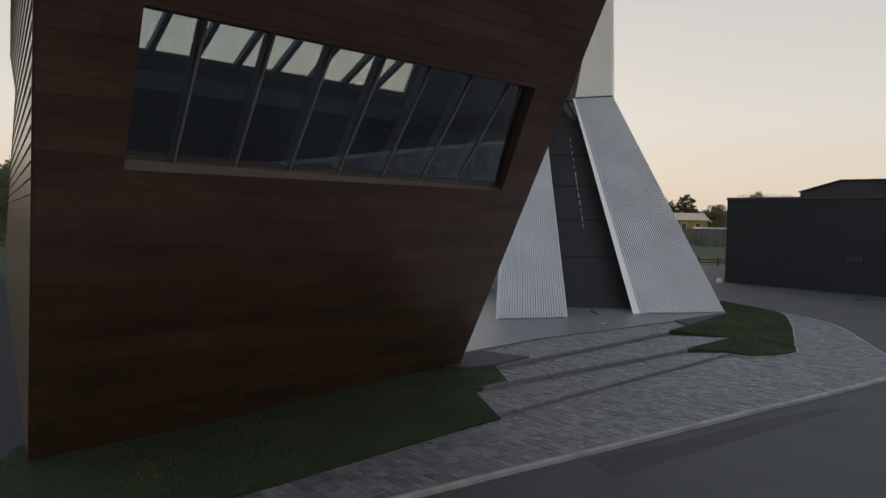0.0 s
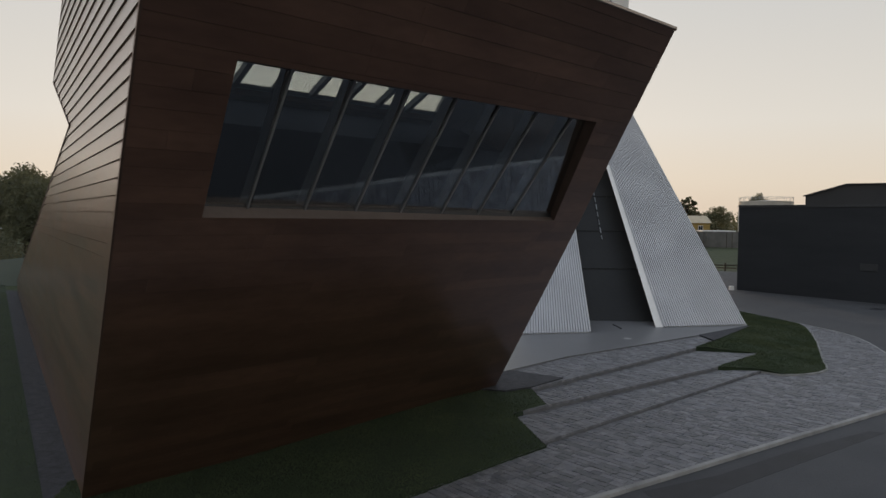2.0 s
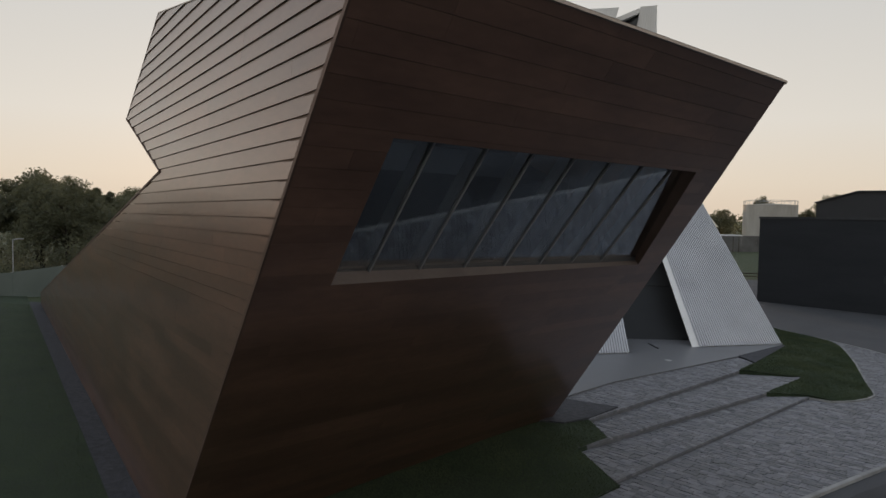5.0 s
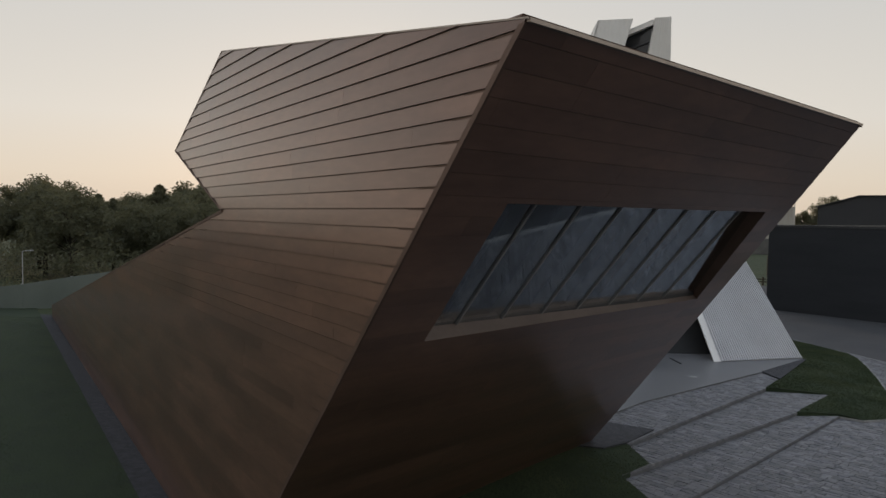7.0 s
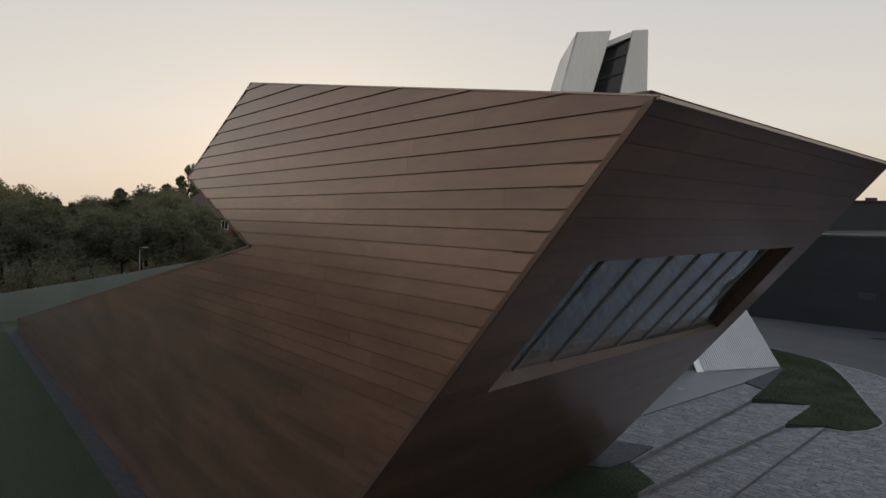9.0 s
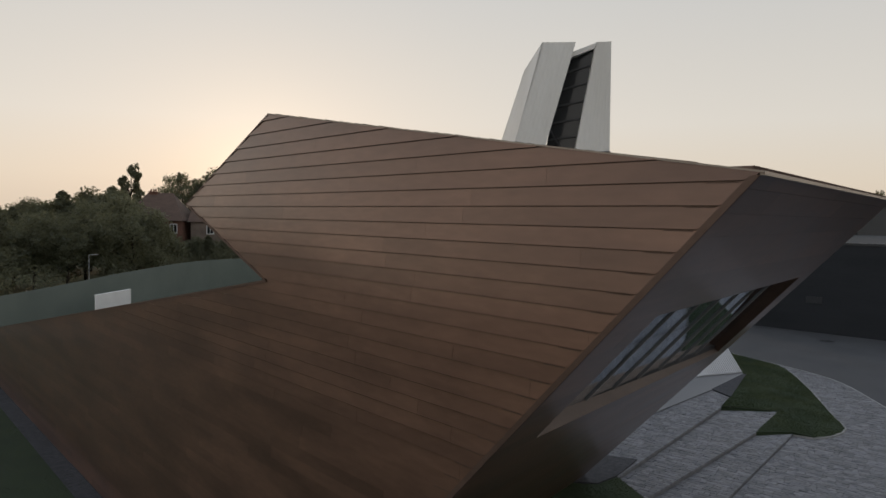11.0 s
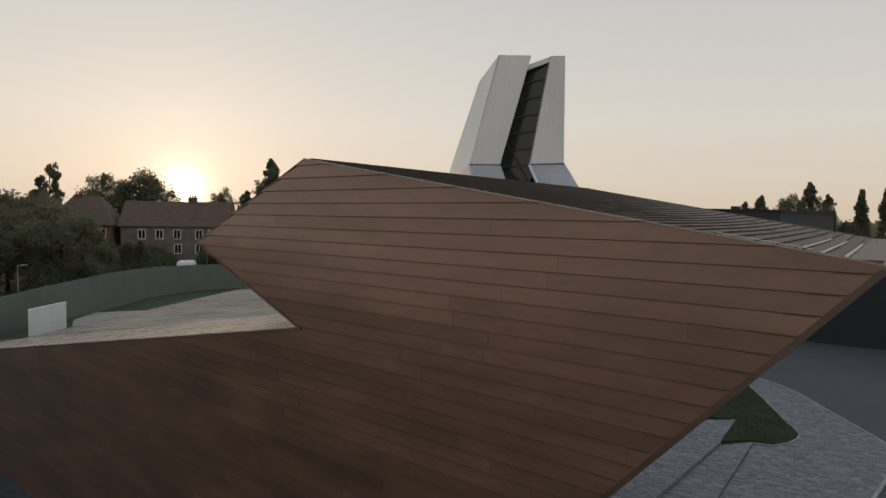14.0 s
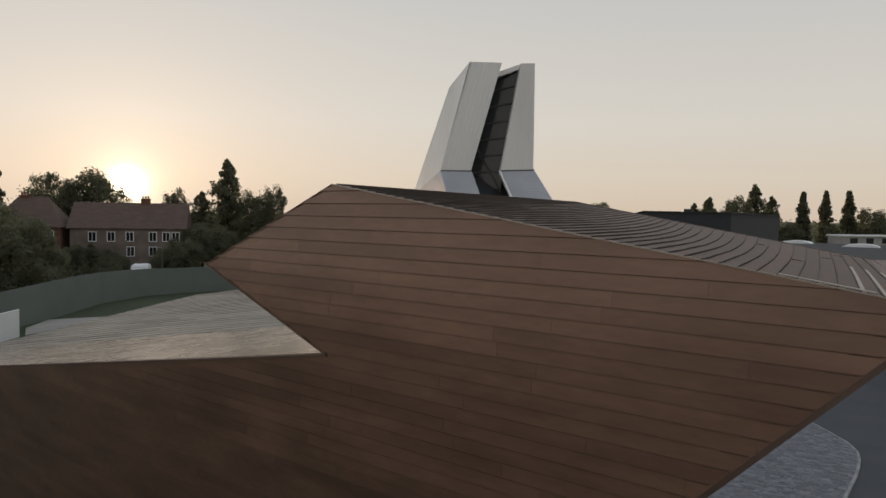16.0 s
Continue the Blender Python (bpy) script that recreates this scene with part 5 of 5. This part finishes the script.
# ---- pieces: paving ----
PAVED = [*KERB_LINE[1:-2], ab(44, 22), ab(24, 30), ab(13, 20), (-4.0, 13.5), (-12.5, 6.0)]
NOT_PAVED = [LAWN_R, LAWN_L, GRAVEL_RING, GRAVEL_R, SLAB_RING]
pavement = bpy.data.objects["pavement"]


KERB_AB = [(PA.dot(Vector(p)), PB.dot(Vector(p))) for p in KERB_LINE[1:]]
ZONES = [(ring, STEP * (k + 1)) for k, ring in enumerate(TREAD_AB.values())]


def cut(ring, p, q):
    return clipped(ring, lambda v: (q[0] - p[0]) * (v[1] - p[1]) - (q[1] - p[1]) * (v[0] - p[0])) if len(ring) > 2 else ring


def shapes_at(a, b, w, d, g):
    """The paver of this cell, cut to the ground, the kerb and each tread: (ring, height)."""
    cell = [(a + g, b + g), (a + w - g, b + g), (a + w - g, b + d - g), (a + g, b + d - g)]
    out = []
    for ring, z in ZONES:
        lo, hi = min(p[1] for p in ring), max(p[1] for p in ring)
        if b < hi and b + d > lo:
            piece = cell
            for p, q in zip(ring, ring[1:] + ring[:1]):
                piece = cut(piece, p, q)
            out.append((piece, z))
    xc, yc = ab(a + w / 2, b + d / 2)
    piece = cell
    if a < 23.85:
        piece = clipped(cell, lambda v: B1 - 0.01 - v[1])
    if len(piece) > 2 and (inside(PAVED, xc, yc) or any(inside(PAVED, *ab(*v)) for v in cell)):
        for p, q in zip(KERB_AB, KERB_AB[1:]):
            t = max(0, min(1, ((a + w / 2 - p[0]) * (q[0] - p[0]) + (b + d / 2 - p[1]) * (q[1] - p[1])) / math.dist(p, q) ** 2))
            if math.dist((a + w / 2, b + d / 2), (p[0] + (q[0] - p[0]) * t, p[1] + (q[1] - p[1]) * t)) < 0.6:
                piece = cut(piece, p, q)
        out.append((piece, 0.045))
    return [(r, z) for r, z in out if len(r) > 2]


rng = random.Random(9)
far_pts, far_faces, singles = [], [], []
a = -6.0
while a < 46:
    w = rng.choice((0.13, 0.16, 0.19, 0.23))
    b = -2.0
    while b < 19.5:
        d = rng.choice((0.16, 0.21, 0.27, 0.34, 0.44))
        corners = [ab(a + i * w, b + j * d) for i in (0, 1) for j in (0, 1)]
        if not any(all(inside(r, *c) for c in corners) for r in NOT_PAVED):
            for flat, on in shapes_at(a, b, w, d, 0.005):
                ring = [ab(*v) for v in flat]
                n = len(ring)
                h = on + 0.010 * (rng.random() - 0.5)
                mx, my = sum(v[0] for v in ring) / n, sum(v[1] for v in ring) / n
                lean_a, lean_b = 0.09 * (rng.random() - 0.5), 0.09 * (rng.random() - 0.5)
                top = [(mx + (x - mx) * 0.93, my + (y - my) * 0.93) for x, y in ring]
                piece = ([(x, y, on - 0.06) for x, y in ring] + [(x, y, h - 0.008) for x, y in ring] + [(x, y, h + (x - mx) * lean_a + (y - my) * lean_b) for x, y in top],
                         [(i, (i + 1) % n, n + (i + 1) % n, n + i) for i in range(n)] + [(n + i, n + (i + 1) % n, 2 * n + (i + 1) % n, 2 * n + i) for i in range(n)] + [tuple(range(2 * n, 3 * n))])
                if 10.5 < a < 17.5 and 8.6 < b < B1 and len(singles) < 300:
                    singles.append(piece)
                else:
                    far_faces += [tuple(i + len(far_pts) for i in f) for f in piece[1]]
                    far_pts += piece[0]
        b += d
    a += w
for piece in singles:
    part("paver", piece, PAVER, pavement)
tagged(part("paving_field", (far_pts, far_faces), PAVER_FAR, pavement), kind="stuff")


# ---- grass ----
def blades(name, ring, height, count, seed, label, tall=0.032):
    rng = random.Random(seed)
    xs, ys = [p[0] for p in ring], [p[1] for p in ring]
    pts, faces, made = [], [], 0
    while made < count:
        x, y = rng.uniform(min(xs), max(xs)), rng.uniform(min(ys), max(ys))
        if not inside(ring, x, y):
            continue
        made += 1
        z = height(x, y) - 0.005
        t, h = rng.random() * math.tau, tall * (0.6 + 0.9 * rng.random())
        dx, dy = math.cos(t) * 0.009, math.sin(t) * 0.009
        lx, ly = (rng.random() - 0.5) * h, (rng.random() - 0.5) * h
        n = len(pts)
        pts += [(x - dx, y - dy, z), (x + dx, y + dy, z), (x + lx, y + ly, z + h)]
        faces.append((n, n + 1, n + 2))
    tagged(part(name, (pts, faces), BLADE), label, "grass", kind="stuff")


blades("grass", LAWN_R, island_z, 90000, 21, "short mown grass on the lawn island")
blades("grass", LAWN_L, shade_lawn_z, 80000, 22, "short mown grass below the wall")
side_ring = [tuple((B(u, 0, 0) + SIDE_OUT * d).xy) for u, d in ((6, 0.66), (44, 0.66), (44, 13), (6, 13))]
blades("grass", side_ring, lambda x, y: ground_z(x, y) + 0.03, 120000, 23, "short mown grass beside the long wall")
